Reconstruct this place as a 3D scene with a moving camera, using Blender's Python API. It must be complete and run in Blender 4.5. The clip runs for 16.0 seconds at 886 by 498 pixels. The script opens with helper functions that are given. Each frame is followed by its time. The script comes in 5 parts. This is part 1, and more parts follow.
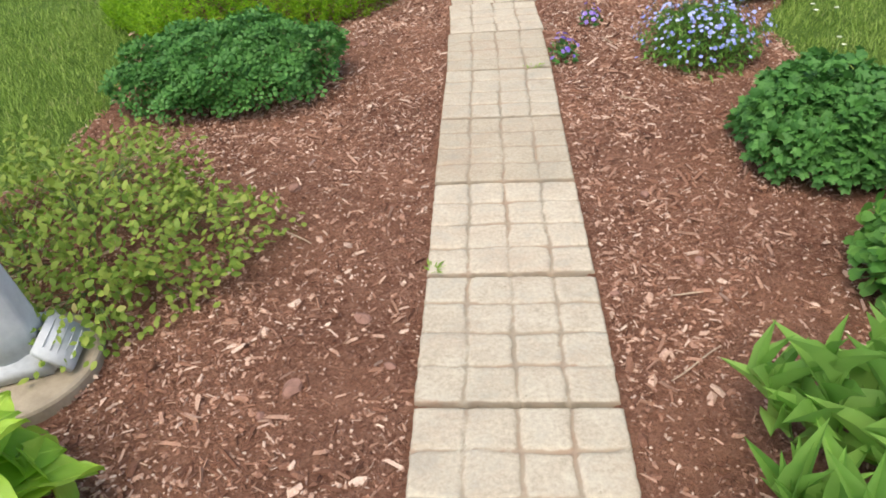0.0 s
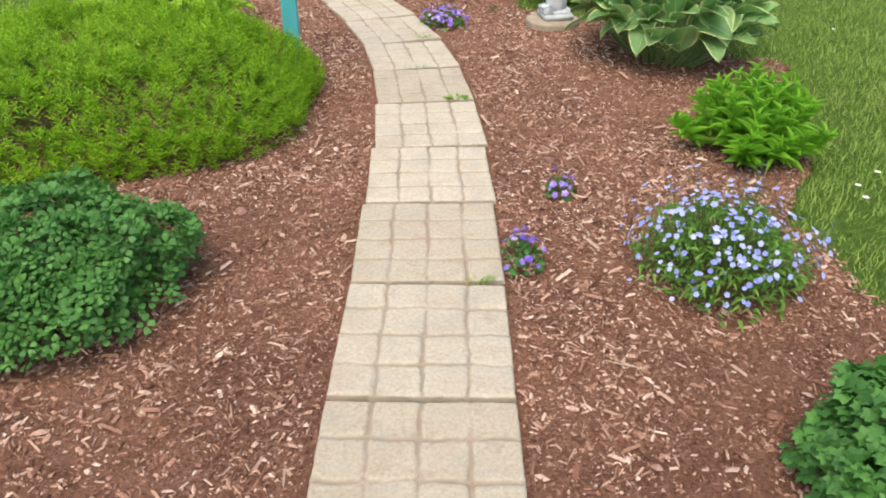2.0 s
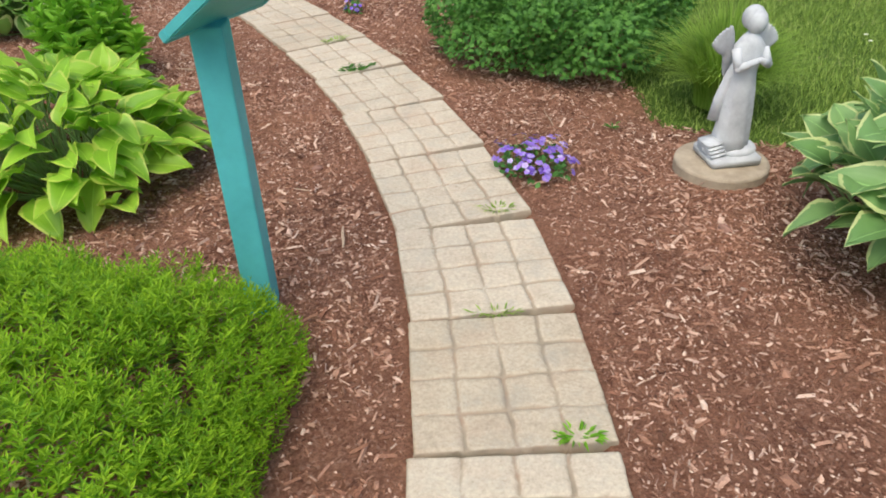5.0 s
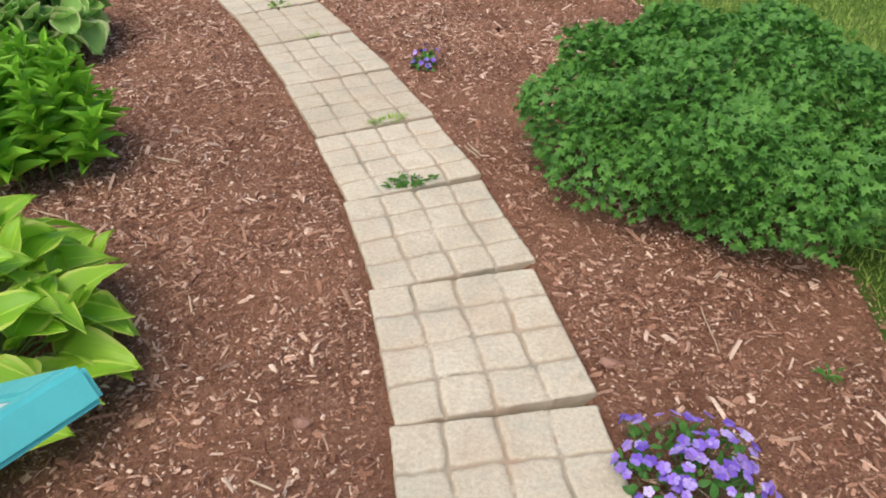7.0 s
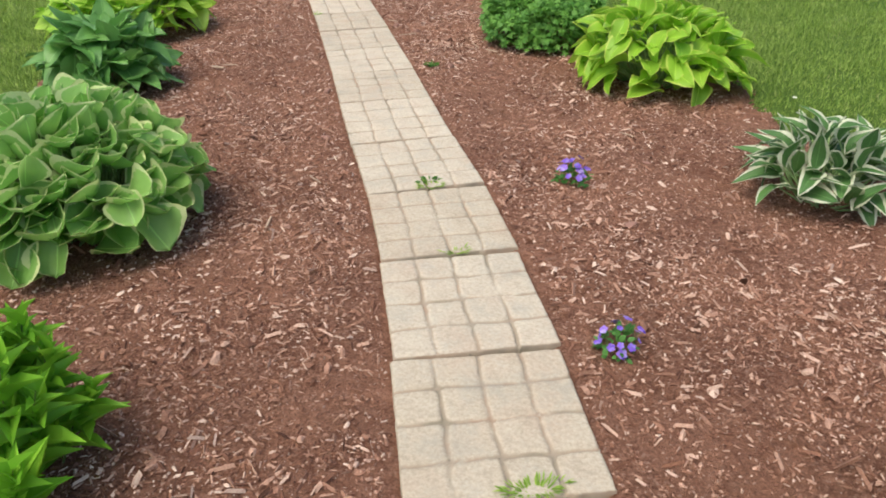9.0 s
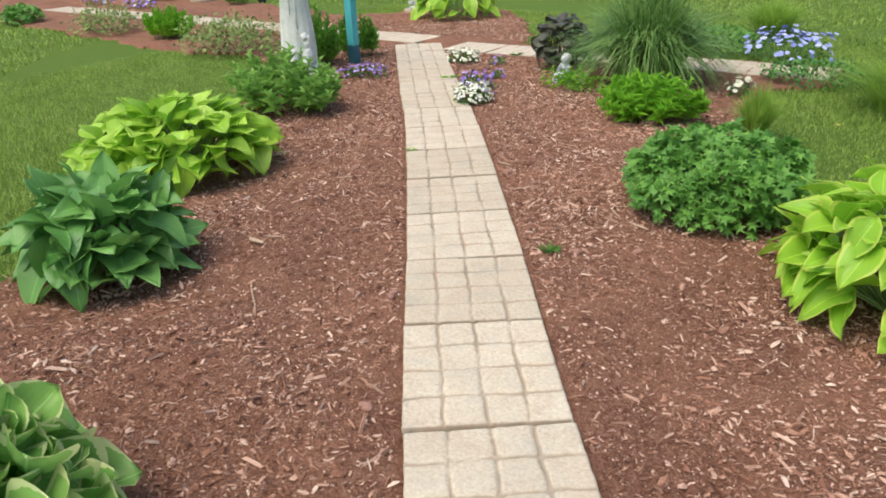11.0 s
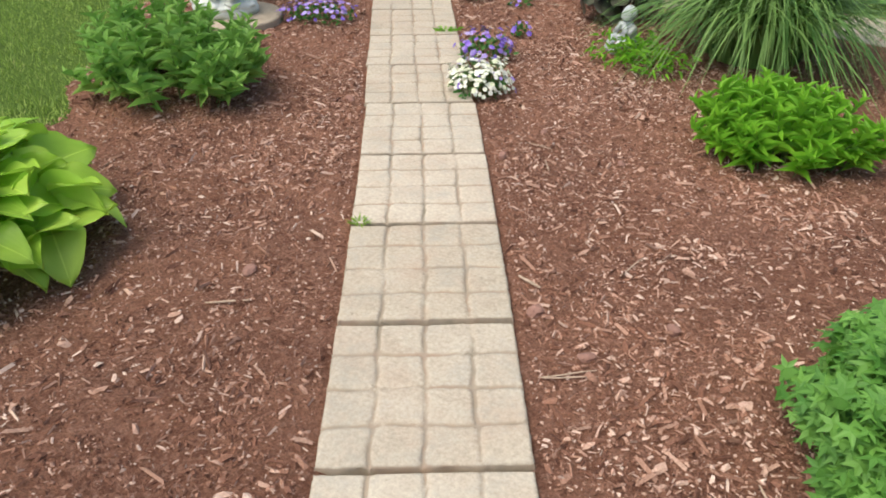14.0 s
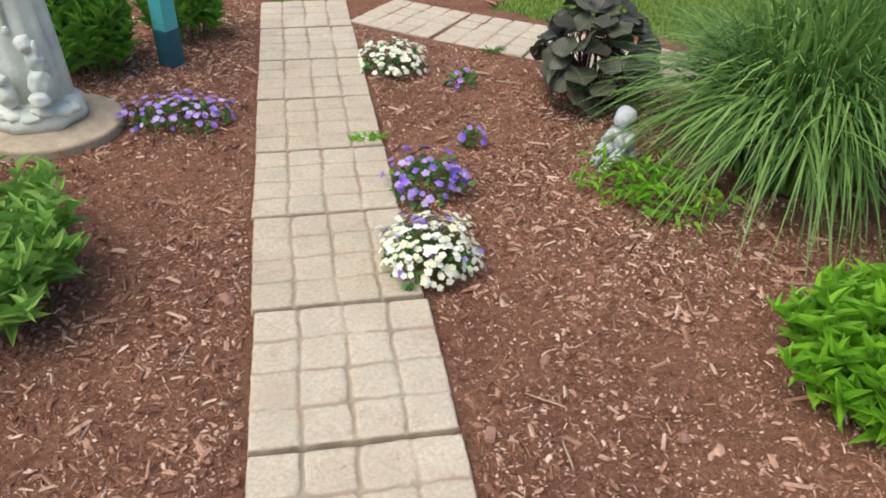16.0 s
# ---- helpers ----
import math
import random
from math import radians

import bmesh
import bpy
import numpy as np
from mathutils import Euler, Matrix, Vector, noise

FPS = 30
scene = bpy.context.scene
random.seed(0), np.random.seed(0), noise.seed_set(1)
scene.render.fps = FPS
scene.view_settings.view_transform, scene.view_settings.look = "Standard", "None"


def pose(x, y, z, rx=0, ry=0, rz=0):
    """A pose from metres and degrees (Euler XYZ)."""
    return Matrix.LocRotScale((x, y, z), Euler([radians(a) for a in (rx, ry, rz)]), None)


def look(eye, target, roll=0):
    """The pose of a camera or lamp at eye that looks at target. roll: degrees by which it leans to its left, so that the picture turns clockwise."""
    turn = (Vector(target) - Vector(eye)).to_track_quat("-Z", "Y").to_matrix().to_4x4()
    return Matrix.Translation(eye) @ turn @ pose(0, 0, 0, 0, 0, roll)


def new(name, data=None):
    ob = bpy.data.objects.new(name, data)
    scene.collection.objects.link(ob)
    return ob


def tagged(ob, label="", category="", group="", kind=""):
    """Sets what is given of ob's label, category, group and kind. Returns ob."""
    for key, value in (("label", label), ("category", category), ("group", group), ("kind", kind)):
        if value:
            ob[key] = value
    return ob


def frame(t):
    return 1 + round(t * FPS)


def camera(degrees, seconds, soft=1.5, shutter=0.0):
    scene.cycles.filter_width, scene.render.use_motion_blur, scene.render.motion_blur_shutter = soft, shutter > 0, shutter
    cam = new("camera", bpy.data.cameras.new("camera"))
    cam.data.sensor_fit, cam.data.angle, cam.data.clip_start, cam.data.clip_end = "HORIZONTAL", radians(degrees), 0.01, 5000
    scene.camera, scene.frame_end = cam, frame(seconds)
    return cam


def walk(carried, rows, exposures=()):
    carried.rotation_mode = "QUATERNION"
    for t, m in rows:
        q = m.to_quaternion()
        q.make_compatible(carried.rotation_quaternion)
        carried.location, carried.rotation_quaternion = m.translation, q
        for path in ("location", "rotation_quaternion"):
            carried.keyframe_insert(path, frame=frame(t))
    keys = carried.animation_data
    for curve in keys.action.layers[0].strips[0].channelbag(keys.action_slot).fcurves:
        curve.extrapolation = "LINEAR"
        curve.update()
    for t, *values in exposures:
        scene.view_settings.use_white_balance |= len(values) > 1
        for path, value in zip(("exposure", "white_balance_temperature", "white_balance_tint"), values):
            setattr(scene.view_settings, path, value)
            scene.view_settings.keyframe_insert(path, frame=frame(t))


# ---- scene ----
cam = camera(61.5, 16.0, soft=1.8)
METRES, EYE, TILT, LEAN, TURN = 13.8, 1.5, 0.0, 0.0, 0.0
ROWS = [
    (0.0, 0.0, 0.0, 0.0, -2.36, -34.86, 3.39),
    (0.5, 0.0071, 0.0274, 0.0019, -0.21, -34.3, 1.38),
    (1.0, 0.0081, 0.0581, 0.0027, -3.3, -34.25, 3.18),
    (1.5, 0.0124, 0.087, 0.0018, -6.03, -32.41, 3.07),
    (2.0, 0.018, 0.1158, 0.0025, -4.33, -32.22, -0.32),
    (2.5, 0.0169, 0.1503, 0.003, -5.28, -33.18, 3.02),
    (3.0, 0.0183, 0.1808, 0.0003, -4.25, -33.45, 1.59),
    (3.5, 0.0224, 0.2124, 0.0026, -2.55, -34.41, -0.31),
    (4.0, 0.0202, 0.2463, 0.0048, -3.68, -34.44, 3.0),
    (4.5, 0.0211, 0.277, 0.0036, -2.45, -33.65, 2.0),
    (7.0, 0.0198, 0.4348, -0.0016, 7.58, -35.61, 0.6),
    (7.5, 0.0172, 0.4638, -0.0026, 11.55, -36.1, -0.64),
    (8.0, 0.0132, 0.4951, -0.0029, 17.51, -35.22, -2.02),
    (8.5, 0.0011, 0.5276, -0.0007, 19.58, -34.69, 1.14),
    (9.0, -0.0039, 0.5577, -0.0001, 23.96, -30.48, 0.38),
    (9.5, -0.0105, 0.5862, 0.0023, 30.66, -26.22, -1.26),
    (10.0, -0.0259, 0.616, 0.0019, 31.21, -23.16, 2.65),
    (12.5, -0.1022, 0.7568, -0.0024, 38.32, -29.53, 0.94),
    (13.0, -0.1209, 0.7787, -0.0006, 34.1, -30.59, 2.21),
    (13.5, -0.1358, 0.8069, -0.0003, 34.26, -32.49, -1.09),
    (14.0, -0.1508, 0.8318, -0.0015, 35.35, -34.04, -0.16),
    (14.5, -0.1685, 0.8564, 0.0012, 32.1, -33.59, 0.88),
    (15.0, -0.1847, 0.8837, 0.0024, 32.35, -34.3, -1.93),
    (15.5, -0.2033, 0.9068, 0.0006, 29.85, -34.27, -1.24),
    (16.0, -0.2244, 0.9266, 0.0007, 27.7, -35.26, -1.48),
]
walk(cam, [(t, pose(0, 0, EYE, TILT, LEAN, TURN) @ pose(METRES * x, METRES * y, METRES * z, 90 + pitch, roll, yaw)) for t, x, y, z, yaw, pitch, roll in ROWS],
     exposures=[(0.0, 0.36), (2.5, 0.44), (4.5, 0.32), (7.0, 0.27), (10.0, 0.38), (12.5, 0.42), (16.0, 0.22)])

# ---- light ----
SUN_EL, SUN_AZ = 64.0, 205.0
world = bpy.data.worlds.new("sky")
scene.world = world
world.use_nodes = True
wn = world.node_tree
wn.nodes.clear()
sky = wn.nodes.new("ShaderNodeTexSky")
sky.sky_type, sky.sun_disc = "NISHITA", False
sky.sun_elevation, sky.sun_rotation = radians(SUN_EL), radians(SUN_AZ)
sky.air_density, sky.dust_density, sky.ozone_density = 1.0, 4.0, 1.0
bg = wn.nodes.new("ShaderNodeBackground")
bg.inputs["Strength"].default_value = 0.15
wo = wn.nodes.new("ShaderNodeOutputWorld")
wn.links.new(sky.outputs[0], bg.inputs[0])
wn.links.new(bg.outputs[0], wo.inputs[0])
sun_data = bpy.data.lights.new("sun", "SUN")
sun_data.energy, sun_data.angle, sun_data.color = 1.5, radians(50), (1.0, 0.94, 0.84)
sun = new("sun", sun_data)
sun_dir = Vector((math.sin(radians(SUN_AZ)) * math.cos(radians(SUN_EL)), math.cos(radians(SUN_AZ)) * math.cos(radians(SUN_EL)), math.sin(radians(SUN_EL))))
sun.matrix_world = look(sun_dir * 40, (0, 0, 0))

rng = np.random.default_rng(7)


# ---- materials ----
def shader(name):
    m = bpy.data.materials.new(name)
    m.use_nodes = True
    nt = m.node_tree
    b = nt.nodes["Principled BSDF"]
    return m, nt, b


def node(nt, kind, **values):
    n = nt.nodes.new(kind)
    for k, v in values.items():
        n.inputs[k].default_value = v
    return n


def ramp(nt, source, stops):
    r = nt.nodes.new("ShaderNodeValToRGB")
    e = r.color_ramp.elements
    while len(e) < len(stops):
        e.new(0.5)
    for i, (p, c) in enumerate(stops):
        e[i].position, e[i].color = p, (*c, 1)
    nt.links.new(source, r.inputs[0])
    return r.outputs[0]


def mix(nt, fac, a, b, mode="MIX"):
    n = nt.nodes.new("ShaderNodeMix")
    n.data_type, n.blend_type = "RGBA", mode
    for sock, v in ((n.inputs[0], fac), (n.inputs[6], a), (n.inputs[7], b)):
        if isinstance(v, (int, float)):
            sock.default_value = v
        elif isinstance(v, tuple):
            sock.default_value = (*v, 1)
        else:
            nt.links.new(v, sock)
    return n.outputs[2]


def math_node(nt, op, a, b=0.0):
    n = nt.nodes.new("ShaderNodeMath")
    n.operation = op
    for sock, v in zip(n.inputs, (a, b)):
        if isinstance(v, (int, float)):
            sock.default_value = v
        else:
            nt.links.new(v, sock)
    return n.outputs[0]


def noise_node(nt, scale, detail=6.0, rough=0.6, coords="Object"):
    tc = nt.nodes.new("ShaderNodeTexCoord")
    n = node(nt, "ShaderNodeTexNoise", Scale=scale, Detail=detail, Roughness=rough)
    nt.links.new(tc.outputs[coords], n.inputs["Vector"])
    return n.outputs["Fac"]


def world_noise(nt, scale, detail=6.0, rough=0.6):
    g = nt.nodes.new("ShaderNodeNewGeometry")
    n = node(nt, "ShaderNodeTexNoise", Scale=scale, Detail=detail, Roughness=rough)
    nt.links.new(g.outputs["Position"], n.inputs["Vector"])
    return n.outputs["Fac"]


def bump(nt, b, height, strength=0.3, distance=0.01):
    n = node(nt, "ShaderNodeBump", Strength=strength, Distance=distance)
    nt.links.new(height, n.inputs["Height"])
    nt.links.new(n.outputs[0], b.inputs["Normal"])


def island(nt):
    return nt.nodes.new("ShaderNodeNewGeometry").outputs["Random Per Island"]


def chance(nt):
    return nt.nodes.new("ShaderNodeObjectInfo").outputs["Random"]


def leaf_material(name, dark, light, rough=0.5, glow=0.3, margin=None, single=False, edge=0.8, old=None, spread=9):
    """Foliage: leaf-to-leaf tint, mottling, veins along the blade, light let through; margin: a paler rim."""
    m, nt, b = shader(name)
    rnd = chance(nt) if single else island(nt)
    t = math_node(nt, "ADD", math_node(nt, "MULTIPLY", rnd, 0.65), math_node(nt, "MULTIPLY", world_noise(nt, spread, 3), 0.5))
    stops = [(0.15, dark), (0.85, light)]
    if old:
        stops.append((0.99, old))
    col = ramp(nt, t, stops)
    if single or margin:
        uv = nt.nodes.new("ShaderNodeUVMap")
        sep = nt.nodes.new("ShaderNodeSeparateXYZ")
        nt.links.new(uv.outputs[0], sep.inputs[0])
        au = math_node(nt, "ABSOLUTE", math_node(nt, "SUBTRACT", math_node(nt, "MULTIPLY", sep.outputs[0], 2.0), 1.0))
        veins = math_node(nt, "SINE", math_node(nt, "ADD", math_node(nt, "MULTIPLY", au, 30.0), math_node(nt, "MULTIPLY", sep.outputs[1], -9.0)))
        rib = math_node(nt, "LESS_THAN", au, 0.035)
        col = mix(nt, math_node(nt, "MULTIPLY", rib, 0.45), col, tuple(min(1, c * 1.6 + 0.03) for c in light))
        if margin:
            lim = math_node(nt, "ADD", au, math_node(nt, "MULTIPLY", math_node(nt, "SUBTRACT", world_noise(nt, 30, 3), 0.5), 0.3))
            tip = math_node(nt, "GREATER_THAN", lim, edge)
            col = mix(nt, tip, col, margin)
        bump(nt, b, veins, 0.09, 0.003)
    nt.links.new(col, b.inputs["Base Color"])
    b.inputs["Roughness"].default_value = rough
    b.inputs["Specular IOR Level"].default_value = 0.35
    tr = nt.nodes.new("ShaderNodeBsdfTranslucent")
    nt.links.new(col, tr.inputs[0])
    mx = nt.nodes.new("ShaderNodeMixShader")
    mx.inputs[0].default_value = glow
    nt.links.new(b.outputs[0], mx.inputs[1])
    nt.links.new(tr.outputs[0], mx.inputs[2])
    nt.links.new(mx.outputs[0], nt.nodes["Material Output"].inputs[0])
    return m


def petal_material(name, stops, rough=0.6):
    m, nt, b = shader(name)
    t = math_node(nt, "ADD", math_node(nt, "MULTIPLY", chance(nt), 0.75), math_node(nt, "MULTIPLY", world_noise(nt, 120, 2), 0.25))
    nt.links.new(ramp(nt, t, stops), b.inputs["Base Color"])
    b.inputs["Roughness"].default_value = rough
    b.inputs["Specular IOR Level"].default_value = 0.2
    return m


def slab_material():
    m, nt, b = shader("weathered_concrete")
    big, fine = world_noise(nt, 2.2, 5), world_noise(nt, 75, 8, 0.75)
    mid = world_noise(nt, 11, 6, 0.7)
    col = ramp(nt, mid, [(0.25, (0.41, 0.36, 0.285)), (0.5, (0.56, 0.50, 0.41)), (0.75, (0.67, 0.615, 0.52))])
    col = mix(nt, math_node(nt, "MULTIPLY", big, 0.5), col, (0.47, 0.42, 0.325))
    col = mix(nt, 0.45, col, ramp(nt, fine, [(0.3, (0.32, 0.30, 0.26)), (0.62, (0.8, 0.78, 0.73))]), "OVERLAY")
    tint = ramp(nt, chance(nt), [(0.0, (0.84, 0.82, 0.78)), (0.5, (0.94, 0.94, 0.925)), (1.0, (1.0, 0.99, 0.97))])
    col = mix(nt, 1.0, col, tint, "MULTIPLY")
    # red earth washed over the tops
    wash = ramp(nt, world_noise(nt, 2.8, 7, 0.7), [(0.50, (0, 0, 0)), (0.70, (1, 1, 1))])
    col = mix(nt, math_node(nt, "MULTIPLY", wash, 0.42), col, (0.47, 0.335, 0.235))
    # soil lies in the grooves
    tc = nt.nodes.new("ShaderNodeTexCoord")
    sep = nt.nodes.new("ShaderNodeSeparateXYZ")
    nt.links.new(tc.outputs["Object"], sep.inputs[0])
    ragged = math_node(nt, "ADD", sep.outputs[2], math_node(nt, "MULTIPLY", math_node(nt, "SUBTRACT", world_noise(nt, 48, 5, 0.7), 0.5), 0.006))
    deep = nt.nodes.new("ShaderNodeMapRange")
    deep.inputs["From Min"].default_value, deep.inputs["From Max"].default_value = -0.0022, -0.0062
    nt.links.new(ragged, deep.inputs["Value"])
    dirt = ramp(nt, world_noise(nt, 6, 5, 0.65), [(0.32, (0.36, 0.245, 0.165)), (0.5, (0.37, 0.30, 0.215)), (0.64, (0.27, 0.23, 0.165)), (0.78, (0.15, 0.14, 0.085))])
    col = mix(nt, math_node(nt, "MULTIPLY", deep.outputs[0], 0.85), col, dirt)
    stain = ramp(nt, world_noise(nt, 5.5, 8, 0.75), [(0.50, (0, 0, 0)), (0.66, (1, 1, 1))])
    col = mix(nt, math_node(nt, "MULTIPLY", stain, 0.5), col, (0.31, 0.285, 0.23))
    specks = ramp(nt, world_noise(nt, 34, 3, 0.6), [(0.69, (0, 0, 0)), (0.75, (1, 1, 1))])
    col = mix(nt, math_node(nt, "MULTIPLY", specks, 0.5), col, (0.16, 0.14, 0.10))
    nt.links.new(col, b.inputs["Base Color"])
    b.inputs["Roughness"].default_value = 0.92
    b.inputs["Specular IOR Level"].default_value = 0.2
    bump(nt, b, math_node(nt, "ADD", math_node(nt, "MULTIPLY", fine, 0.6), mid), 0.6, 0.006)
    return m


def soil_dust(nt):
    """Where loose red soil lies over the chips."""
    return ramp(nt, world_noise(nt, 1.7, 6, 0.62), [(0.40, (0, 0, 0)), (0.62, (1, 1, 1))])


def mulch_material():
    m, nt, b = shader("red_earth_and_bark_dust")
    mid, fine = world_noise(nt, 20, 8, 0.72), world_noise(nt, 120, 8, 0.78)
    col = ramp(nt, mid, [(0.30, (0.155, 0.068, 0.040)), (0.5, (0.31, 0.153, 0.096)), (0.70, (0.46, 0.258, 0.174))])
    damp = ramp(nt, world_noise(nt, 1.1, 6, 0.65), [(0.46, (0, 0, 0)), (0.68, (1, 1, 1))])
    col = mix(nt, math_node(nt, "MULTIPLY", damp, 0.45), col, (0.155, 0.066, 0.040))
    col = mix(nt, math_node(nt, "MULTIPLY", soil_dust(nt), 0.5), col, (0.42, 0.220, 0.138))
    col = mix(nt, 0.7, col, ramp(nt, fine, [(0.32, (0.17, 0.16, 0.15)), (0.65, (0.85, 0.82, 0.79))]), "OVERLAY")
    g = nt.nodes.new("ShaderNodeNewGeometry")
    crumbs = node(nt, "ShaderNodeTexVoronoi", Scale=110.0)
    nt.links.new(g.outputs["Position"], crumbs.inputs["Vector"])
    grey = nt.nodes.new("ShaderNodeRGBToBW")
    nt.links.new(crumbs.outputs["Color"], grey.inputs[0])
    flake = ramp(nt, grey.outputs[0], [(0.2, (0.10, 0.044, 0.028)), (0.5, (0.25, 0.118, 0.074)), (0.75, (0.39, 0.215, 0.145)), (0.9, (0.53, 0.35, 0.265))])
    bare = ramp(nt, world_noise(nt, 2.6, 5, 0.6), [(0.40, (0.5, 0.5, 0.5)), (0.60, (0.1, 0.1, 0.1))])
    col = mix(nt, bare, col, flake)
    nt.links.new(col, b.inputs["Base Color"])
    b.inputs["Roughness"].default_value = 0.95
    b.inputs["Specular IOR Level"].default_value = 0.15
    bump(nt, b, math_node(nt, "ADD", math_node(nt, "ADD", fine, math_node(nt, "MULTIPLY", mid, 2.0)), math_node(nt, "MULTIPLY", grey.outputs[0], 0.6)), 1.0, 0.014)
    return m


def chip_material():
    m, nt, b = shader("bark_chip")
    r = island(nt)
    col = ramp(nt, r, [(0.0, (0.085, 0.040, 0.027)), (0.25, (0.22, 0.110, 0.072)), (0.55, (0.40, 0.235, 0.162)), (0.82, (0.60, 0.410, 0.305)), (1.0, (0.82, 0.66, 0.53))])
    col = mix(nt, math_node(nt, "MULTIPLY", soil_dust(nt), 0.35), col, (0.39, 0.190, 0.115))
    damp = ramp(nt, world_noise(nt, 1.1, 6, 0.65), [(0.46, (0, 0, 0)), (0.68, (1, 1, 1))])
    col = mix(nt, math_node(nt, "MULTIPLY", damp, 0.25), col, (0.17, 0.075, 0.046))
    col = mix(nt, 0.45, col, ramp(nt, world_noise(nt, 160, 4), [(0.3, (0.22, 0.20, 0.19)), (0.7, (0.8, 0.78, 0.76))]), "OVERLAY")
    nt.links.new(col, b.inputs["Base Color"])
    b.inputs["Roughness"].default_value = 0.88
    b.inputs["Specular IOR Level"].default_value = 0.2
    return m


def plain(name, color, rough=0.7, scale=18, vary=0.25, depth=0.003, spec=0.3, dirt=None):
    m, nt, b = shader(name)
    f = world_noise(nt, scale, 7, 0.65)
    lo = tuple(c * (1 - vary) for c in color)
    hi = tuple(min(1, c * (1 + vary * 0.6)) for c in color)
    col = ramp(nt, f, [(0.3, lo), (0.7, hi)])
    if dirt:
        spots = ramp(nt, world_noise(nt, scale * 0.35, 6, 0.7), [(0.5, (0, 0, 0)), (0.7, (1, 1, 1))])
        col = mix(nt, math_node(nt, "MULTIPLY", spots, 0.6), col, dirt)
    nt.links.new(col, b.inputs["Base Color"])
    b.inputs["Roughness"].default_value = rough
    b.inputs["Specular IOR Level"].default_value = spec
    bump(nt, b, world_noise(nt, scale * 4, 6), 0.35, depth)
    return m


def lawn_material():
    m, nt, b = shader("lawn_turf")
    big, fine = world_noise(nt, 0.5, 4), world_noise(nt, 40, 8, 0.75)
    mid = world_noise(nt, 5, 5)
    col = ramp(nt, fine, [(0.25, (0.06, 0.11, 0.017)), (0.55, (0.13, 0.22, 0.036)), (0.8, (0.21, 0.295, 0.075))])
    col = mix(nt, math_node(nt, "MULTIPLY", mid, 0.4), col, (0.17, 0.205, 0.065))
    col = mix(nt, math_node(nt, "MULTIPLY", big, 0.5), col, (0.095, 0.20, 0.023))
    nt.links.new(col, b.inputs["Base Color"])
    b.inputs["Roughness"].default_value = 0.9
    b.inputs["Specular IOR Level"].default_value = 0.1
    bump(nt, b, fine, 1.0, 0.03)
    return m


M_SLAB, M_MULCH, M_CHIP, M_LAWN = slab_material(), mulch_material(), chip_material(), lawn_material()
M_GRASS = leaf_material("grass_blade", (0.13, 0.25, 0.028), (0.38, 0.52, 0.11), 0.6, 0.35, old=(0.46, 0.43, 0.20), spread=2.2)
M_HLIME = leaf_material("lime_hosta_leaf", (0.27, 0.52, 0.04), (0.48, 0.72, 0.10), 0.36, 0.35, single=True)
M_HEDGE = leaf_material("yellow_edged_hosta_leaf", (0.22, 0.48, 0.03), (0.42, 0.70, 0.07), 0.36, 0.38, margin=(0.55, 0.70, 0.12), single=True, edge=0.82)
M_HCREAM = leaf_material("cream_edged_hosta_leaf", (0.16, 0.33, 0.10), (0.29, 0.50, 0.18), 0.38, 0.28, margin=(0.60, 0.70, 0.30), single=True, edge=0.82)
M_HWHITE = leaf_material("white_edged_hosta_leaf", (0.07, 0.17, 0.05), (0.12, 0.26, 0.07), 0.45, 0.25, margin=(0.66, 0.70, 0.50), single=True, edge=0.66)
M_HDARK = leaf_material("dark_hosta_leaf", (0.075, 0.23, 0.05), (0.19, 0.41, 0.10), 0.34, 0.25, single=True)
M_PURPLESTALK = plain("purple_stalk", (0.07, 0.03, 0.035), 0.5, 40)
M_TALLGRASS = leaf_material("tall_grass_blade", (0.20, 0.36, 0.04), (0.38, 0.56, 0.10), 0.6, 0.5)
M_PHLOX = leaf_material("phlox_leaf", (0.13, 0.31, 0.05), (0.34, 0.58, 0.13), 0.5, 0.35)
M_CRANE = leaf_material("cranesbill_leaf", (0.055, 0.18, 0.03), (0.14, 0.34, 0.055), 0.55, 0.3)
M_HCUP = leaf_material("thin_edged_hosta_leaf", (0.18, 0.41, 0.08), (0.35, 0.61, 0.16), 0.36, 0.36, margin=(0.64, 0.74, 0.34), single=True, edge=0.85)
M_STALK = plain("leaf_stalk", (0.27, 0.40, 0.15), 0.5, 40)
M_BLUEGREEN = leaf_material("blue_green_leaf", (0.05, 0.165, 0.032), (0.125, 0.32, 0.065), 0.55, 0.25)
M_MIDGREEN = leaf_material("mid_green_leaf", (0.075, 0.23, 0.035), (0.20, 0.43, 0.075), 0.5, 0.3)
M_YELLOWGREEN = leaf_material("yellow_green_leaf", (0.15, 0.27, 0.03), (0.36, 0.45, 0.08), 0.55, 0.3, old=(0.40, 0.34, 0.13))
M_NEEDLE = leaf_material("bright_feathery_leaf", (0.105, 0.29, 0.010), (0.41, 0.65, 0.030), 0.55, 0.42, spread=6)
M_LILY = leaf_material("lance_leaf", (0.12, 0.35, 0.022), (0.32, 0.63, 0.055), 0.42, 0.3)
M_LILYDK = leaf_material("dark_lance_leaf", (0.075, 0.24, 0.03), (0.21, 0.46, 0.06), 0.45, 0.3)
M_PALEGRASS = leaf_material("arching_grass_blade", (0.035, 0.125, 0.018), (0.27, 0.45, 0.12), 0.42, 0.3)
M_PURPLE = leaf_material("purple_bronze_leaf", (0.045, 0.036, 0.034), (0.115, 0.13, 0.08), 0.35, 0.12, single=True)
